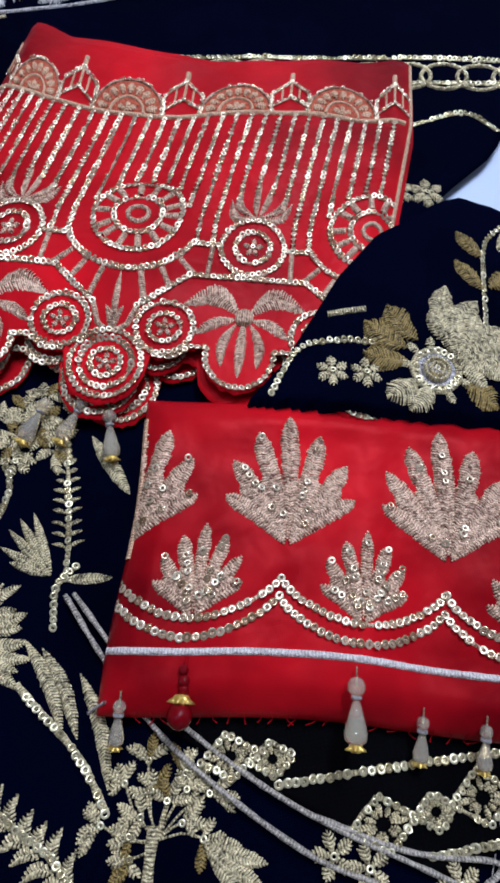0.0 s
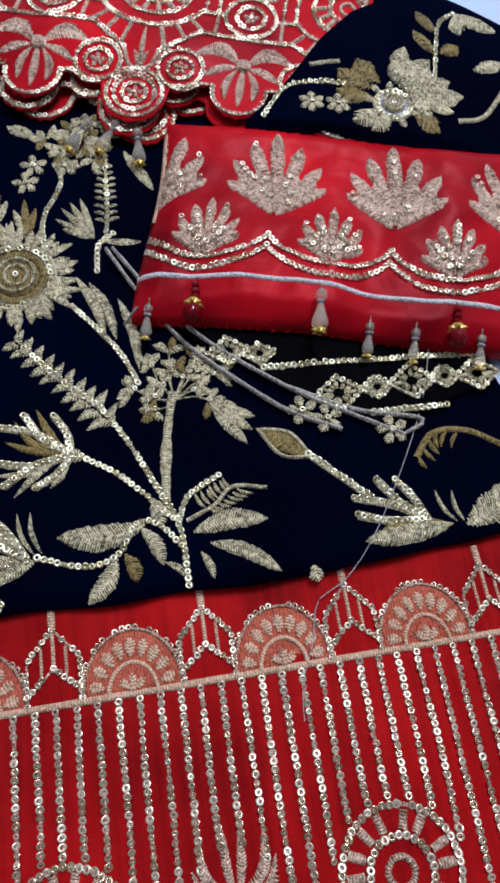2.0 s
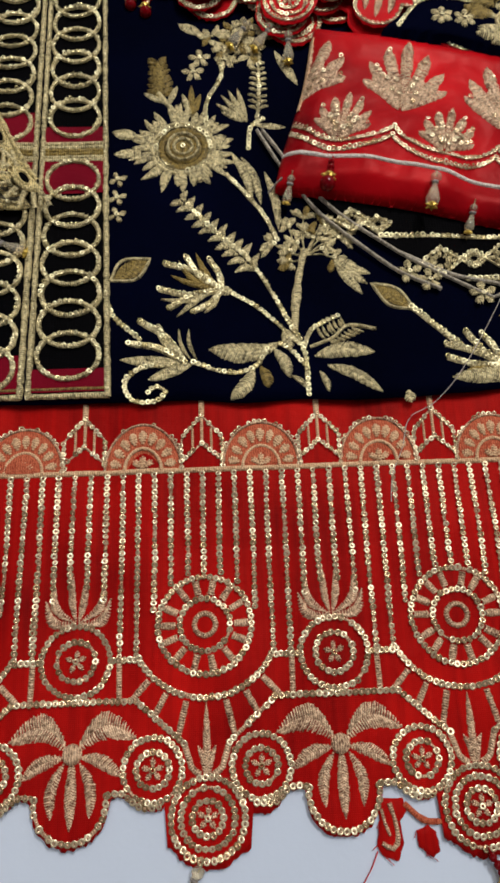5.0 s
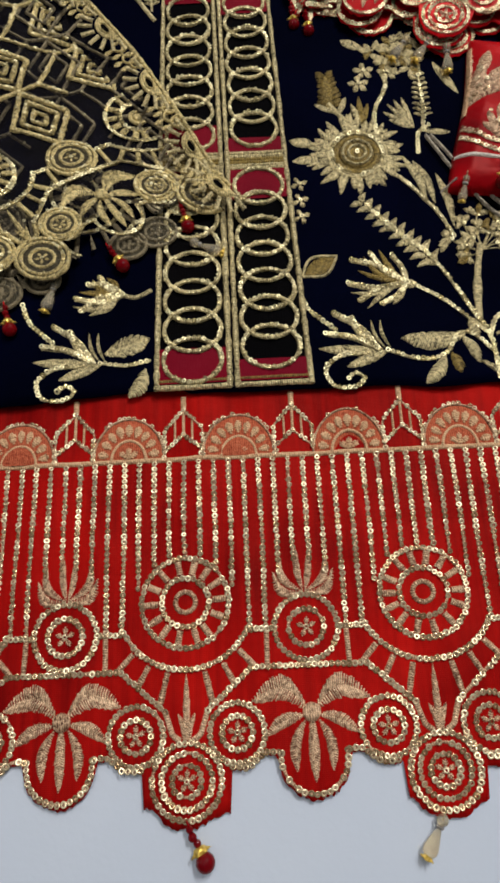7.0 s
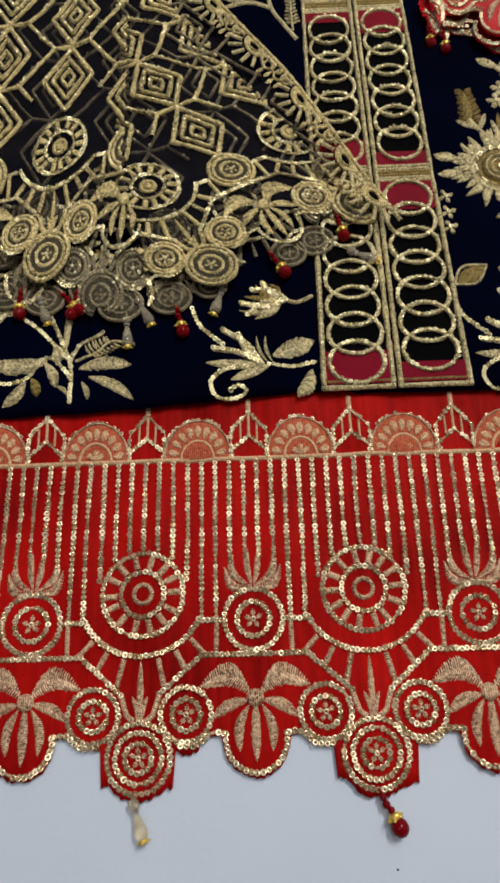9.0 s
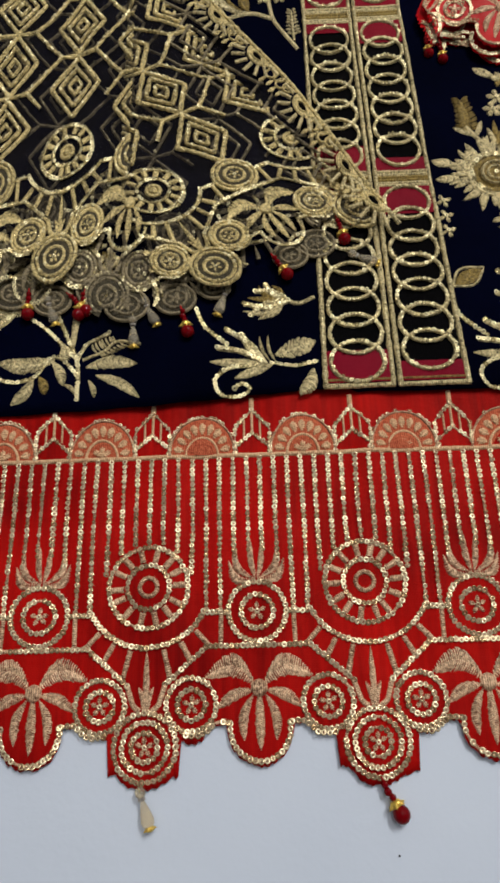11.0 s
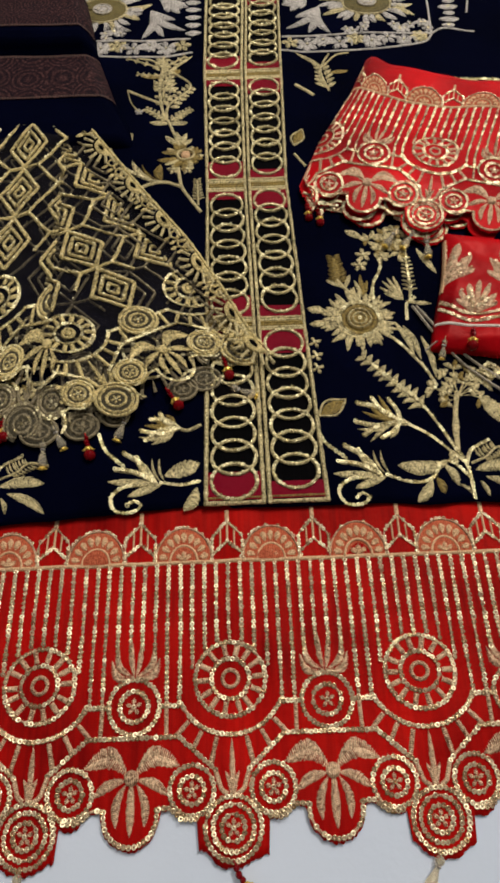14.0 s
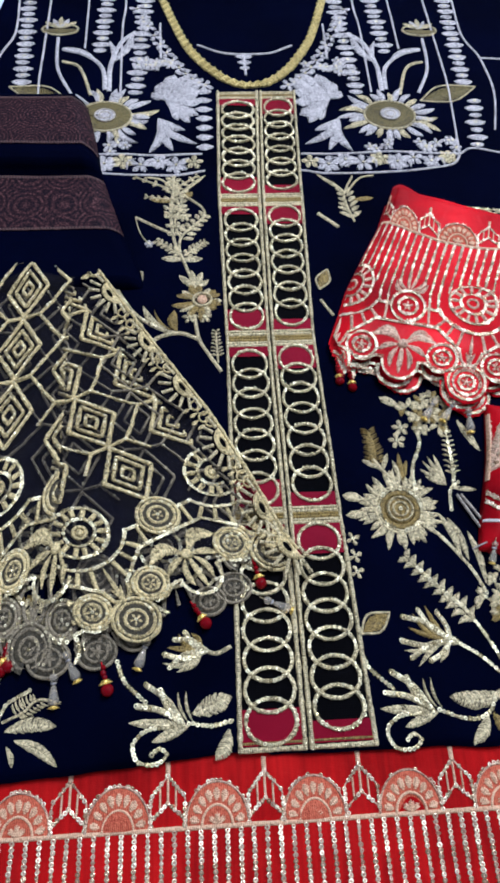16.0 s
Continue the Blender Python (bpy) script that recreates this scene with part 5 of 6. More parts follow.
for i in range(46):
    u = -0.052 + 0.0048 * i + rng.uniform(-0.002, 0.002)
    q = [(u, -0.0405), (u + rng.uniform(-0.0015, 0.0015), -0.0425), (u + rng.uniform(-0.003, 0.003), -0.0425 - rng.uniform(0.0004, 0.0020))]
    part("frayed_thread", Acc().cord(curve(*q, n=8), 0.00035, 0.0003, RED, step=0.0008), cuff, cuff_z)


def lotus(c, s, dense):
    """A fan of padded petals rising from a pointed base."""
    a = Acc()
    x, y = c
    for sy, dx, dy, w, bend in ((0.0, 0.0250, 0.0190, 0.0070, 0.06), (0.003, 0.0195, 0.0235, 0.0075, 0.04), (0.006, 0.0225, 0.0335, 0.0072, -0.02), (0.013, 0.0125, 0.0455, 0.0075, -0.03), (0.001, 0.0105, 0.0180, 0.0080, 0.03), (0.008, 0.0095, 0.0290, 0.0080, 0.0)):
        for side in (-1, 1):
            a.leaf((x + side * 0.0008, y + sy * s), (x + side * dx * s, y + dy * s), w * s * (1.15 if dense else 1.06), ZARI, bend=bend * side, h=0.0014, fat=0.72, slant=0.5, vein=0.3)
    a.leaf((x, y + 0.002 * s), (x, y + 0.053 * s), 0.0078 * s, ZARI, h=0.0017, fat=0.78, slant=0.5)
    for dx, dy in ((0, 0.050), (-0.0122, 0.043), (0.0122, 0.043), (-0.0215, 0.033), (0.0215, 0.033), (-0.023, 0.0185), (0.023, 0.0185), (-0.012, 0.022), (0.012, 0.022)):
        pts = [(x + dx * 0.12, y + 0.004 + dy * 0.10 * s), (x + dx * 0.95 * s, y + dy * s)]
        a.chain(pts, r=0.0014, gap=0.0029 if dense else 0.0034, skip=0.50 if dense else 0.86, z=0.0019, tilt=0.25)
    return a


for k in range(-1, 4):
    acc = lotus((k * 0.0565 + 0.0005, 0.0135), 0.93, False)
    cut(acc, lambda u, v: u > -0.0535)
    part("large_lotus", acc, cuff, cuff_z)
    acc = lotus((k * 0.0565 + 0.0285, -0.0115), 0.60, True)
    cut(acc, lambda u, v: u > -0.0535)
    part("small_lotus", acc, cuff, cuff_z)
    for dv in (0.0, -0.0062):
        x0 = k * 0.0565
        acc = Acc().both([(x0 + 0.0565 * t, 0.0015 + dv - 0.0135 * math.sin(math.pi * t) ** 0.75) for t in np.linspace(0, 1, 24)], 0.0026)
        cut(acc, lambda u, v: u > -0.054)
        part("swag", acc, cuff, cuff_z)
part("stitched_line", Acc().cord([(-0.0545, -0.0225), (0.18, -0.0235)], 0.0024, 0.001, WHITETHREAD, wob=0.05), cuff, cuff_z)
part("side_seam", Acc().cord([(-0.0543, 0.062), (-0.0540, 0.008)], 0.0022, 0.0012, PEACH), cuff, cuff_z)


def on_cuff(u, v, z=0.002):
    return cuff_z((u, v, z))


down = tuple(-EY2) + (0.0,)
red_tassel(on_cuff(-0.0275, -0.0245), down, 0.98, "cuff beads")
crystal_tassel(on_cuff(0.0265, -0.0275, 0.0035), down, 1.0, "cuff beads")
red_tassel(on_cuff(0.0860, -0.0245), down, 0.98, "cuff beads")
for u in (0.0490, 0.0690, -0.047, 0.098):
    crystal_tassel(on_cuff(u, -0.0365, 0.0015), down[:2] + (-0.35,), 0.72, "cuff beads")
threads = thing("loose_thread", "thin white loose thread lying over the cloths", "thread", "loose threads")
pts3 = [(-0.052, -0.038, 0.001), (-0.0595, -0.043, -0.006), (-0.0600, -0.052, -0.010), (-0.052, -0.054, -0.010), (-0.046, -0.045, -0.008)]


def wire(pts, r, m):
    """A round thread through points in space."""
    a, n = Acc(), len(pts)
    p = [Vector(q) for q in pts]
    fine = []
    for i in range(n - 1):
        p0, p1, p2, p3 = p[max(i - 1, 0)], p[i], p[i + 1], p[min(i + 2, n - 1)]
        for s in range(8):
            t = s / 8
            fine.append(0.5 * (2 * p1 + (p2 - p0) * t + (2 * p0 - 5 * p1 + 4 * p2 - p3) * t * t + (3 * p1 - p0 - 3 * p2 + p3) * t ** 3))
    fine.append(p[-1])
    rows, uvs = [], []
    for i, c in enumerate(fine):
        d = (fine[min(i + 1, len(fine) - 1)] - fine[max(i - 1, 0)]).normalized()
        x = d.orthogonal().normalized()
        y = d.cross(x)
        rows.append([tuple(c + (x * math.cos(t) + y * math.sin(t)) * r) for t in np.linspace(0, 2 * math.pi, 6)])
        uvs.append([(i * 0.001, j) for j in range(6)])
    a.strip(rows, uvs, m)
    return a


part("thread", wire([cuff_z(q) for q in pts3], 0.0006, WHITETHREAD), threads)
threads = thing("loose_thread", "thin white loose thread lying over the cloths", "thread", "loose threads")
part("thread", wire([(0.284, 0.196, 0.010), (0.276, 0.172, 0.008), (0.262, 0.146, 0.0075), (0.242, 0.116, 0.0075), (0.227, 0.100, 0.006), (0.214, 0.0925, 0.0045), (0.209, 0.078, 0.0042), (0.203, 0.065, 0.0042), (0.201, 0.052, 0.004)], 0.00022, WHITETHREAD), threads)

# ---- sheer layer peeping out under the cuff ----
sheer = thing("sheer_sleeve", "sheer dark organza with silver piping and diamond trim", "sleeve")


def sheer_z(p):
    x, y, z = shirt_z(p)
    return (x, y, z + 0.0022 + ripple(p[0], p[1], 0.001, 0.02, 12))


rows = [[(x, 0.236 - 0.20 * (x - 0.17) + s * (-(0.236 - 0.20 * (x - 0.17)) + max(0.160 + 0.05 * abs(x - 0.262) / 0.05 * (x > 0.262) * 0.3, 0.222 - 0.72 * (x - 0.165))), 0) for x in np.linspace(0.165, 0.309, 50)] for s in np.linspace(0, 1, 20)]
part("organza", grid(rows, NETDARK, 0.0005), sheer, sheer_z)
for pts in (((0.150, 0.262), (0.168, 0.232), (0.186, 0.210), (0.217, 0.183), (0.262, 0.1545)), ((0.147, 0.262), (0.160, 0.236), (0.179, 0.207), (0.213, 0.174), (0.237, 0.160)), ((0.217, 0.183), (0.245, 0.168), (0.272, 0.160), (0.262, 0.154))):
    part("piping", Acc().cord(curve(*pts), 0.0018, 0.0015, CORD, wob=0.15), sheer, sheer_z)
part("sequin_line", Acc().both(curve((0.209, 0.1925), (0.25, 0.191), (0.318, 0.187)), 0.003, PALE, SEQP), sheer, sheer_z)
part("sequin_line", Acc().both([(0.252, 0.1655), (0.284, 0.165)], 0.003, PALE, SEQP), sheer, sheer_z)
for x, y, r in ((0.239, 0.1765, 0.0105), (0.256, 0.177, 0.007), (0.272, 0.178, 0.0105), (0.287, 0.1785, 0.007), (0.302, 0.178, 0.010), (0.195, 0.203, 0.009), (0.2085, 0.200, 0.007)):
    a = Acc()
    rim = [(x - r, y), (x, y + r * 0.75), (x + r, y), (x, y - r * 0.75), (x - r, y)]
    a.cord(rim, 0.0014, 0.0009, PALE, step=0.002, wob=0.3)
    a.chain(rim, r=0.0013, gap=0.0027, m=SEQP, skip=0.15, tilt=0.3, z=0.0009)
    for t in range(12):
        g = t * math.pi / 6 + rng.uniform(-0.1, 0.1)
        f = 0.82 / (abs(math.cos(g)) + abs(math.sin(g)))
        a.leaf((x + r * 0.22 * math.cos(g), y + r * 0.18 * math.sin(g)), (x + r * f * math.cos(g), y + r * f * 0.75 * math.sin(g)), 0.0021, PALE, z=0.0002 * (t % 2))
    part("diamond_trim", a, sheer, sheer_z)
for c in ((0.222, 0.171), (0.232, 0.166), (0.258, 0.157)):
    part("small_blossom", blossom(c, 0.007, PALE, 5), sheer, sheer_z)

# ---- ring lace and bits beside the red sleeve border ----
a = Acc().both([(0.150, 0.540), (0.245, 0.531), (0.335, 0.520), (0.43, 0.504)], 0.0026, PALE, SEQP)
a.both([(0.150, 0.520), (0.245, 0.511), (0.335, 0.500), (0.375, 0.495), (0.43, 0.487)], 0.0026, PALE, SEQP)
part("lace_rail", a, shirt, shirt_z)
for i in range(14):
    x = 0.165 + i * 0.0192
    y = 0.5285 - 0.092 * (x - 0.165) - 0.06 * max(0, x - 0.22)
    part("lace_ring", Acc().cord(circle((x, y), 0.0125, 0.0092, 24), 0.0022, 0.001, PALE).chain(circle((x, y), 0.0125, 0.0092, 24), r=0.001, gap=0.003, m=SEQP, skip=0.5), shirt, shirt_z)
part("vine", stem(Acc(), (0.318, 0.466), (0.335, 0.471), (0.360, 0.4745), (0.373, 0.461)), shirt, shirt_z)
for c in ((0.311, 0.428), (0.3255, 0.4255)):
    part("knot_flower", blossom(c, 0.0085, PALE, 6), shirt, shirt_z)

# ---- drops tucked under the red sleeve border ----
for x, y, wy in ((0.146, 0.338, (-0.55, -0.75, -0.12)), (0.160, 0.336, (-0.6, -0.8, -0.15)), (0.168, 0.330, (-0.05, -1, -0.15))):
    crystal_tassel((x, y, 0.0125), wy, 0.95, "sleeve drops")
for x, y in ((0.074, 0.372), (0.083, 0.366)):
    red_tassel((x, y, 0.011), (0.1, -1, -0.2), 0.85, "sleeve drops")


# ---- the gold net dupatta corner ----
def net_mat():
    m, nodes, links, b = mat("fine_net")
    b.inputs["Base Color"].default_value = (0.024, 0.022, 0.026, 1)
    b.inputs["Roughness"].default_value = 0.9
    b.inputs["Specular IOR Level"].default_value = 0.0
    co = nodes.new("ShaderNodeTexCoord").outputs["Object"]
    n = texnoise(nodes, links, co, 60, 3)
    mr = nodes.new("ShaderNodeMapRange")
    mr.inputs[3].default_value, mr.inputs[4].default_value = 0.12, 0.5
    links.new(n, mr.inputs[0])
    links.new(mr.outputs[0], b.inputs["Alpha"])
    return m


NET = net_mat()
DGOLD = thread_mat("dull_gold_thread", (0.06, 0.043, 0.012), (0.90, 0.73, 0.36), 0.25, 0.34)
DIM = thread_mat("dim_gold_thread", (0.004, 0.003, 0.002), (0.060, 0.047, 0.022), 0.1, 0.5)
# darker copy of the dull gold: shade on the lower layer as colour
SHADED_GOLD = thread_mat("shaded_gold_thread", (0.030, 0.025, 0.016), (0.34, 0.28, 0.18), 0.15, 0.5)
CREASE = ((0.10, -0.104), (0.18, -0.112), (0.21, -0.120), (0.24, -0.132), (0.262, -0.134), (0.302, -0.133), (0.467, -0.136))


def gold_only(fn, m=DGOLD):
    """Makes a motif in the dupatta's own thread."""
    acc = fn()
    acc.mats = [m if x in (ZARI, PEACH, SALMON, PALE) else (SEQP if x is SEQ else x) for x in acc.mats]
    return acc


def dup_panel(dup, origin, ex, ey, lift, keep, ks, top, seed, slope=0.0, limit=9.0, thread=None, low=-0.1):
    main, thread = thread is None, thread or DGOLD

    def warp(p):
        u, v, z = p
        q = V2(origin) + V2(ex) * u + V2(ey) * v
        h = lift + ripple(q[0], q[1], 0.0035, 0.035, seed) - slope * max(0.0, u - 0.04)
        return (q[0], q[1], z + max(h, 0.0085))

    def ok(u, v):
        q = V2(origin) + V2(ex) * u + V2(ey) * v
        return keep(q[0], q[1], u, v)

    def lay(name, acc):
        cut(acc, lambda u, v: ok(u, v) and u < limit)
        if len(acc.f) > 3:
            part(name, acc, dup, warp)
    u0, u1 = ks[0] * PITCH - 0.07, ks[1] * PITCH + 0.07
    acc = grid([[(u, v, -0.0006) for u in np.linspace(u0, u1, 70)] for v in np.linspace(-0.062, top, 70)], NET)
    if main:
        cut(acc, ok)
        part("net_ground", acc, dup, warp)
    THICK[0] = 1.25
    for k in range(ks[0], ks[1] + 1):
        cx = k * PITCH
        a = gold_only(lambda: wheel(cx), thread)
        a.pad(circle((cx, 0), 0.003, n=10), thread, 0.0012)
        lay("wheel_motif", a)
        lay("trellis", gold_only(lambda: trellis(cx), thread))
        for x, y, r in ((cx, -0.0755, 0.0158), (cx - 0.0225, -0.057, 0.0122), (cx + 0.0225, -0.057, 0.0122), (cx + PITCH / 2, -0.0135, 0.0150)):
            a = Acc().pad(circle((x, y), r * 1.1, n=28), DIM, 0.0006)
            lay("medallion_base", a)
            lay("medallion", gold_only(lambda: rosette(x, y, r, (1.0, 0.80, 0.46), bare=True), thread))
        heart, *leaves = palmette(cx + PITCH / 2, m=thread)
        lay("palmette", heart)
        for acc in leaves:
            lay("palmette_leaf", acc)
        lay("scallop_edging", gold_only(lambda: scallop(cx), thread))
    # nested diamonds in a staggered lattice above the wheels
    THICK[0] = 0.95 if main else 0.7
    for k in range(2 * ks[0] - 1, 2 * ks[1] + 3):
        for j in range(-1, 6):
            x, y = k * PITCH / 2, 0.027 + 0.053 * j + (0.0265 if k % 2 == 0 else 0.0)
            if y < 0.02 or y > top:
                continue
            a = Acc()
            for f, wd in ((1.0, 0.0037), (0.64, 0.0035), (0.28, 0.0030)) if main else ((1.0, 0.0034), (0.55, 0.0034)):
                d = [(x + rng.uniform(-0.001, 0.001), y + 0.0250 * f), (x + 0.0200 * f, y), (x, y - 0.0250 * f), (x - 0.0200 * f, y), (x, y + 0.0250 * f)]
                a.cord(d, wd, 0.0014, thread, step=0.0020, wob=0.25)
                a.chain(d, r=0.0011, gap=0.0032, m=SEQP, skip=0.40 if main else 0.95, tilt=0.4, z=0.0013)
            lay("nested_diamond", a)
            a = Acc()
            for s in (-1, 1):
                yn = y + 0.0265
                a.cord([(x, yn), (x + s * 0.0150, yn + 0.001)], 0.0032, 0.0013, thread, step=0.0020, wob=0.25)
                for f in (-1, 1):
                    ln = [(x + s * 0.0150, yn + 0.001), (x + s * 0.0285, yn + f * 0.01325)]
                    a.cord(ln, 0.0030, 0.0012, thread, step=0.0020, wob=0.25)
                    a.chain(ln, r=0.0011, gap=0.003, m=SEQP, skip=0.45 if main else 0.95, tilt=0.4, z=0.0013)
            lay("lattice_link", a)
    THICK[0] = 1.0


dup = thing("dupatta", "gold embroidered net dupatta corner folded on the shirt", "dupatta")


EDGE_LINE = ((-0.112, 0.465), (-0.078, 0.411), (-0.0255, 0.331), (-0.001, 0.286), (0.031, 0.2255), (0.032, 0.1))


def right_of(x, y, u, v):
    return x > along(CREASE, y) and u < 0.128 and y < 0.462 and v > -0.096


def left_of(x, y, u, v):
    return x < along(CREASE, y) + 0.006 and y < 0.468 and x > -0.36


# the first two panels lie underneath, painted in the shaded thread
dup_panel(dup, (-0.150, 0.222), (0.84, 0.10), (-0.20, 0.90), 0.0095, lambda x, y, u, v: right_of(x, y, 0, 0) and x < along(tuple((q, p) for p, q in reversed(EDGE_LINE)), y) - 0.012 and y > 0.168 + max(0.0, x + 0.09) * 0.6, (-1, 1), 0.30, 8.1, thread=SHADED_GOLD)
dup_panel(dup, (-0.225, 0.252), (0.80, -0.06), (0.05, 0.98), 0.0105, lambda x, y, u, v: left_of(x, y, u, v) and y > 0.160, (-1, 1), 0.24, 9.4, thread=SHADED_GOLD)
dup_panel(dup, (-0.112, 0.243), (0.79, 0.373), (-0.512, 0.761), 0.0145, right_of, (-1, 1), 0.26, 3.3, 0.06, 0.1145)
dup_panel(dup, (-0.168, 0.275), (0.78, 0.18), (0.03, 1.05), 0.0175, left_of, (-2, 1), 0.21, 5.7)


EDGE = curve((0.031, 0.2255), (0.0215, 0.240), (-0.001, 0.286), (-0.0255, 0.331), (-0.055, 0.375), (-0.078, 0.411), (-0.112, 0.465), n=60)


def edge_at(t):
    """A place on the dupatta's free edge, from its tip upward."""
    k = min(int(t * (len(EDGE) - 1)), len(EDGE) - 2)
    return V2(EDGE[k]) + (V2(EDGE[k + 1]) - V2(EDGE[k])) * (t * (len(EDGE) - 1) - k)


def edge_z(p):
    return (p[0], p[1], p[2] + 0.0165)


part("edge_cord", Acc().cord(EDGE, 0.0026, 0.0014, DGOLD, wob=0.3), dup, edge_z)
way_in = V2((-0.84, -0.54))
for i in range(6):
    t = 0.065 + i * 0.172
    c = edge_at(t) + way_in * 0.001
    d = edge_at(t + 0.02) - edge_at(t)
    d /= math.hypot(*d)
    half = [tuple(c + d * 0.0120 * math.cos(g) + way_in * 0.0085 * math.sin(g)) for g in np.linspace(0, math.pi, 14)]
    flower = part("half_flower", Acc().pad(half, DGOLD, 0.0010), dup, edge_z)
    part("flower_eye", Acc().cord([tuple(c + d * 0.0055 * math.cos(g) + way_in * (0.0036 + 0.0024 * math.sin(g))) for g in np.linspace(0, 2 * math.pi, 16)], 0.0012, 0.0010, DGOLD, z=0.0008).pad([tuple(c + d * 0.0042 * math.cos(g) + way_in * (0.0036 + 0.0016 * math.sin(g))) for g in np.linspace(0, 2 * math.pi, 14)[:-1]], NETDARK, 0.0004, z=0.0010), flower, edge_z)
    for g in np.linspace(0.15, math.pi - 0.15, 8):
        e = d * 1.25 * math.cos(g) + way_in * math.sin(g)
        part("petal", Acc().cord([tuple(c + e * 0.0100), tuple(c + e * 0.0140), tuple(c + e * 0.0185)], 0.0025, 0.0013, PALE, step=0.0012, wob=0.15), flower, edge_z)
    for g in range(4):
        q = edge_at(min(t + 0.062 + 0.018 * g, 0.99)) + way_in * (0.003 + 0.002 * (g % 2))
        part("edge_loop", Acc().cord(circle(tuple(q), 0.0042, n=16), 0.0014, 0.0011, DGOLD).leaf(q + way_in * 0.005, q + way_in * 0.011, 0.003, DGOLD), dup, edge_z)
part("edge_medallion", gold_only(lambda: rosette(0.006, 0.2265, 0.014, (1.0, 0.62))), dup, lambda p: (p[0], p[1] * 0.75 + 0.055, p[2] + 0.0085))

# the layer beneath shows along the lower folds, its shade put into the thread colour
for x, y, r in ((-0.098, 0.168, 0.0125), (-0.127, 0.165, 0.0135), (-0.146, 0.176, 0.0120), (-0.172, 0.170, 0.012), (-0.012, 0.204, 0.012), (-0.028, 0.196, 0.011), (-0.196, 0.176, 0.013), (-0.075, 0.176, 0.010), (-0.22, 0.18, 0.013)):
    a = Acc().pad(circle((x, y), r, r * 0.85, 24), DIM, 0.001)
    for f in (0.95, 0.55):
        a.cord(circle((x, y), r * f, r * f * 0.85, 26), 0.0022, 0.0014, SHADED_GOLD, z=0.0006)
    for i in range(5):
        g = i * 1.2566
        a.leaf((x, y), (x + r * 0.4 * math.cos(g), y + r * 0.35 * math.sin(g)), 0.0022, SHADED_GOLD, z=0.001)
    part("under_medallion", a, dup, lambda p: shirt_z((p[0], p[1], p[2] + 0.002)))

for x, y, w in ((-0.152, 0.176, (-0.2, -1, -0.1)), (-0.163, 0.174, (0.7, -0.7, -0.1)), (-0.186, 0.178, (0.0, -1, -0.1)), (-0.0945, 0.162, (0.25, -1, -0.1)), (-0.040, 0.196, (0.55, -0.8, -0.1)), (0.001, 0.222, (0.3, -1, -0.15)), (-0.215, 0.18, (0.1, -1, -0.1))):
    red_tassel((x, y, 0.0115), w, 0.95, "dupatta beads")
for x, y, w in ((-0.176, 0.174, (0.35, -1, -0.15)), (-0.118, 0.170, (0.45, -0.9, -0.15)), (-0.123, 0.158, (0.05, -1, -0.1)), (-0.066, 0.176, (-0.35, -0.95, -0.12)), (0.006, 0.196, (0.9, -0.4, -0.1))):
    crystal_tassel((x, y, 0.0105), w, 0.95, "dupatta beads")

# ---- folded trousers with woven bands ----
trousers = thing("folded_trousers", "folded navy trousers with brown woven jacquard bands", "trousers")
PROFILE = ((0.449, 0.004), (0.4505, 0.011), (0.456, 0.0165), (0.470, 0.019), (0.500, 0.019), (0.562, 0.0185), (0.5655, 0.0195), (0.567, 0.027), (0.571, 0.033), (0.578, 0.0345), (0.586, 0.0335), (0.648, 0.0325), (0.656, 0.030), (0.660, 0.020), (0.662, 0.006))
SIDE_T = ((0.449, -0.0735), (0.470, -0.0785), (0.502, -0.0915), (0.566, -0.111), (0.580, -0.1145), (0.602, -0.1175), (0.67, -0.1325), (0.70, -0.137))


def trouser_z(p):
    s, y, z = p
    right = along(SIDE_T, y)
    x = -0.38 + (right + 0.38) * s
    e = (right - x)
    h = along(PROFILE, y) * (0.45 + 0.55 * min(1.0, math.sqrt(max(e, 0) / 0.012)))
    return (x, y, z + h + ripple(x, y, 0.0016, 0.05, 21))


ys = sorted(set([p[0] for p in PROFILE] + list(np.linspace(0.449, 0.662, 60))))
part("navy_cloth", grid([[(s, y, 0) for s in np.linspace(0, 1, 60) ** 0.7] for y in ys], NAVY, 0.006), trousers, trouser_z)


def jacquard():
    """Brown woven band with rows of rosette rings."""
    m, nodes, links, b = mat("brown_jacquard")
    co = nodes.new("ShaderNodeTexCoord").outputs["Object"]
    v = nodes.new("ShaderNodeTexVoronoi")
    v.inputs["Scale"].default_value = 34
    v.inputs["Randomness"].default_value = 0.25
    links.new(co, v.inputs["Vector"])
    s = nodes.new("ShaderNodeMath")
    s.operation = "MULTIPLY"
    links.new(v.outputs["Distance"], s.inputs[0])
    s.inputs[1].default_value = 60.0
    sn = nodes.new("ShaderNodeMath")
    sn.operation = "SINE"
    links.new(s.outputs[0], sn.inputs[0])
    n = texnoise(nodes, links, co, 700, 2)
    ad = nodes.new("ShaderNodeMath")
    ad.operation = "MULTIPLY_ADD"
    links.new(sn.outputs[0], ad.inputs[0])
    ad.inputs[1].default_value = 0.10
    links.new(n, ad.inputs[2])
    links.new(ramp(nodes, links, ad.outputs[0], [(0.36, (0.003, 0.002, 0.006)), (0.60, (0.034, 0.013, 0.016)), (0.82, (0.15, 0.068, 0.066))]), b.inputs["Base Color"])
    b.inputs["Roughness"].default_value = 0.6
    b.inputs["Specular IOR Level"].default_value = 0.08
    bump(nodes, links, ad.outputs[0], 0.4, 0.0005, b)
    return m


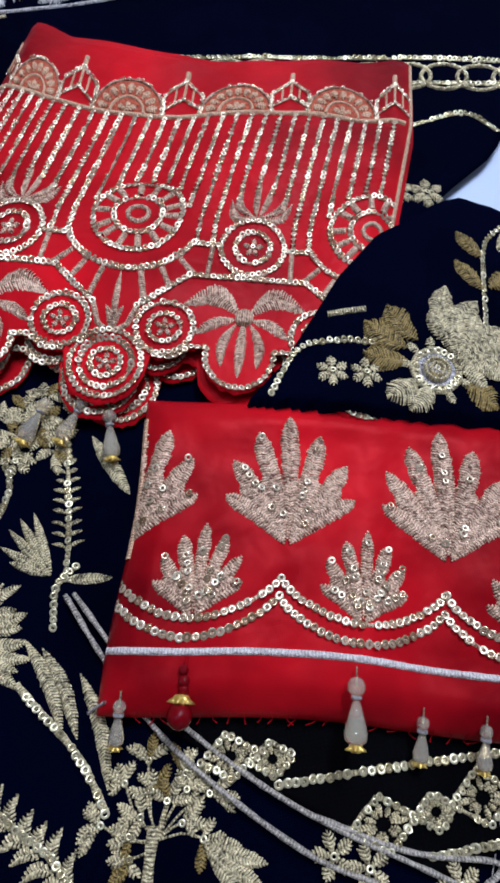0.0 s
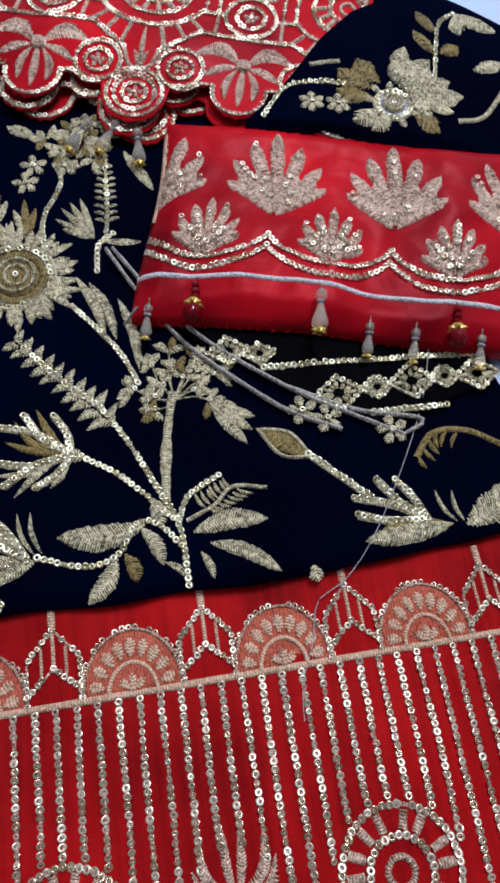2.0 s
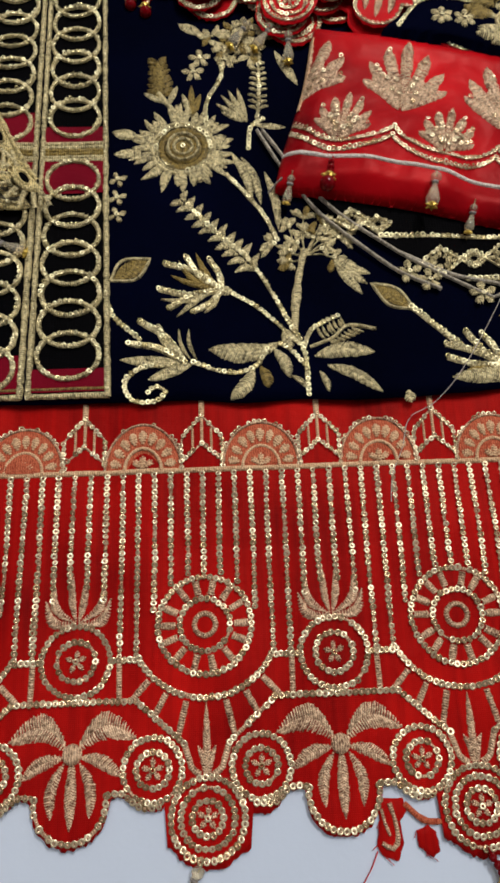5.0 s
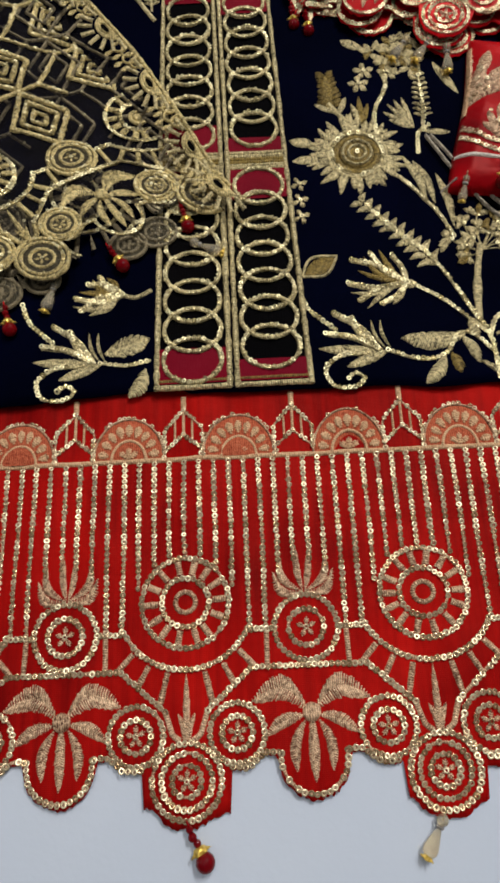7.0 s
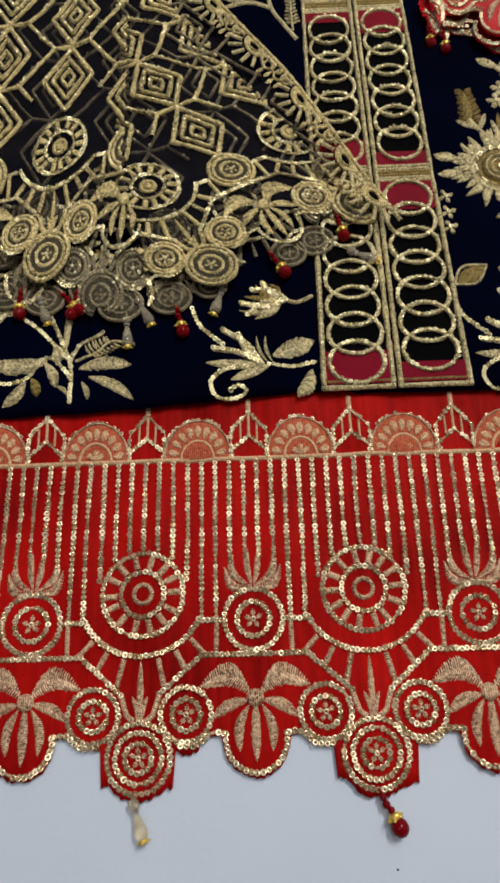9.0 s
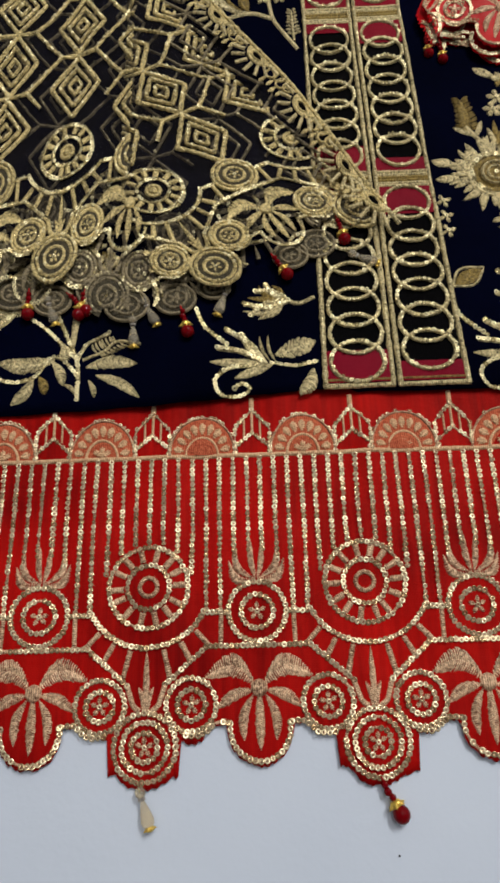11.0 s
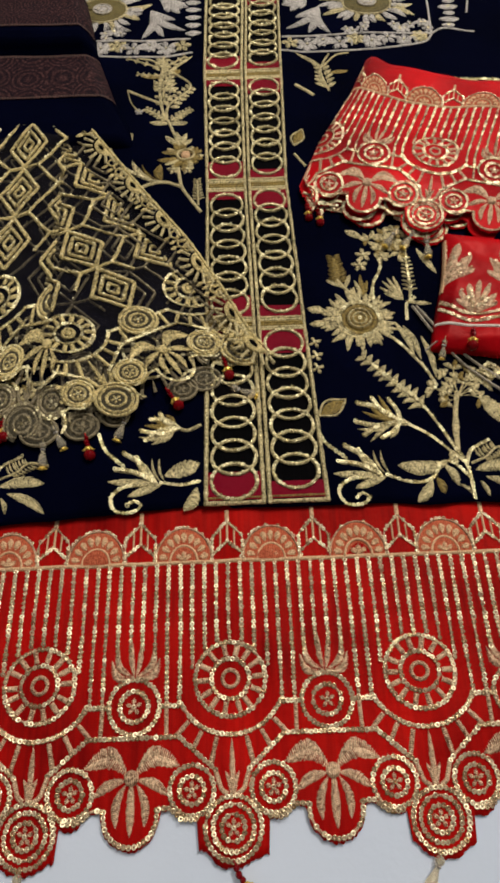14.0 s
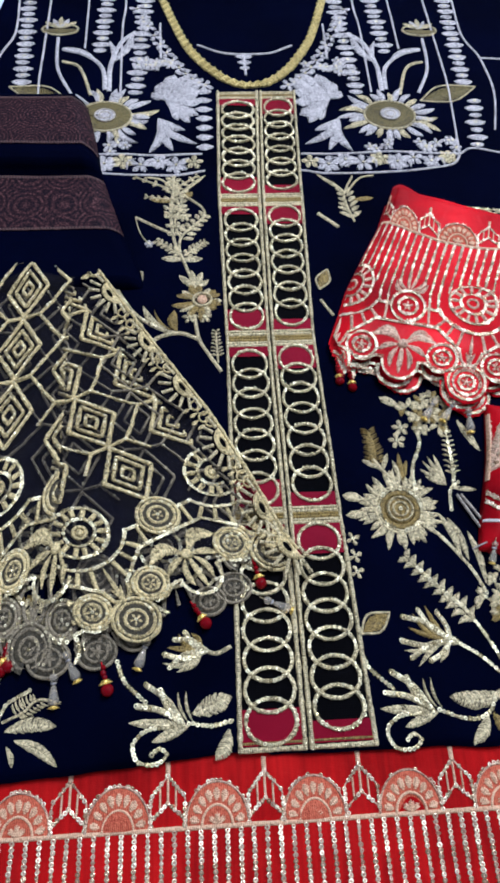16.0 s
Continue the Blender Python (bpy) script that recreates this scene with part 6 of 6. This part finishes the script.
JAC = jacquard()
for y0, y1 in ((0.5020, 0.5640), (0.5860, 0.648)):
    band = part("woven_band", grid([[(s, y, 0.0006) for s in np.linspace(0, 0.9985, 50) ** 0.7] for y in np.linspace(y0, y1, 16)], JAC), trousers, trouser_z, "brown woven jacquard band")
    for y in (y0 + 0.0015, y1 - 0.0015):
        a = Acc()
        for s in np.linspace(0.2, 0.995, 90):
            x = s
            a.strip([[(x - 0.0035, y - 0.0012, 0.001), (x + 0.0035, y - 0.0012, 0.001)], [(x - 0.0035, y + 0.0012, 0.001), (x + 0.0035, y + 0.0012, 0.001)]], [[(0, 0), (0.001, 0)], [(0, 0.002), (0.001, 0.002)]], BROWN)
        part("dashed_edge", a, trousers, trouser_z)

# ---- scraps by the hem ----
def on_floor(p):
    return (p[0], p[1], p[2] + 0.0012)


def scrap(rim, label):
    t = thing("fabric_scrap", label, "fabric scrap", "fabric scraps")
    edge = []
    for (x0, y0), (x1, y1) in zip(rim, rim[1:] + rim[:1]):
        for k in range(4):
            edge.append((x0 + (x1 - x0) * k / 4 + rng.uniform(-0.0003, 0.0003), y0 + (y1 - y0) * k / 4 + rng.uniform(-0.0003, 0.0003)))
    part("cloth", Acc().pad(edge, RAW, 0.0008), t, on_floor)
    for k in range(6):
        x, y = rng.choice(edge)
        part("frayed_thread", Acc().cord([(x, y), (x + rng.uniform(-0.003, 0.003), y - rng.uniform(0.001, 0.003))], 0.0003, 0.0003, RED, step=0.0008), t, on_floor)
    return t


tongue = scrap([(0.1829, -0.0708), (0.1935, -0.0711), (0.1944, -0.0761), (0.1917, -0.0794), (0.1921, -0.0872), (0.1898, -0.0937), (0.1830, -0.0917), (0.1814, -0.0880), (0.1830, -0.0794)], "red silk offcut with a hooked gold cord, lying under the hem")
part("gold_cord", Acc().cord(curve((0.1875, -0.0724), (0.1894, -0.0794), (0.1898, -0.0864), (0.1871, -0.0890), (0.1832, -0.0867)), 0.0019, 0.0012, ZARI, z=0.0008, wob=0.2), tongue, on_floor)
part("gold_cord", Acc().cord([(0.1840, -0.0745), (0.1852, -0.0800), (0.1868, -0.0842)], 0.0013, 0.0009, ZARI, z=0.0008, wob=0.2), tongue, on_floor)
part("trailing_thread", Acc().cord(curve((0.1814, -0.0898), (0.1783, -0.0958), (0.1745, -0.1010)), 0.0005, 0.0004, RED, wob=0.3), tongue, on_floor)
drop = scrap([(0.1978, -0.0833), (0.2027, -0.0812), (0.2058, -0.0838), (0.2066, -0.0906), (0.2035, -0.0932), (0.1981, -0.0893)], "small six-sided red silk offcut on a pink strip")
part("pink_strip", Acc().cord(curve((0.1935, -0.0729), (0.2012, -0.0794), (0.2104, -0.0802)), 0.0024, 0.0007, SALMON, z=0.0004, wob=0.2), drop, on_floor)
for x, y in ((0.007, -0.1225), (0.114, -0.124)):
    ob = part("speck", Acc().pad(circle((x, y), 0.00045, n=8), NAVY, 0.0004), None, lambda p: (p[0], p[1], p[2] + 0.0004))
    tagged(ob, "tiny dark speck of lint on the white floor", "lint", "lint specks")
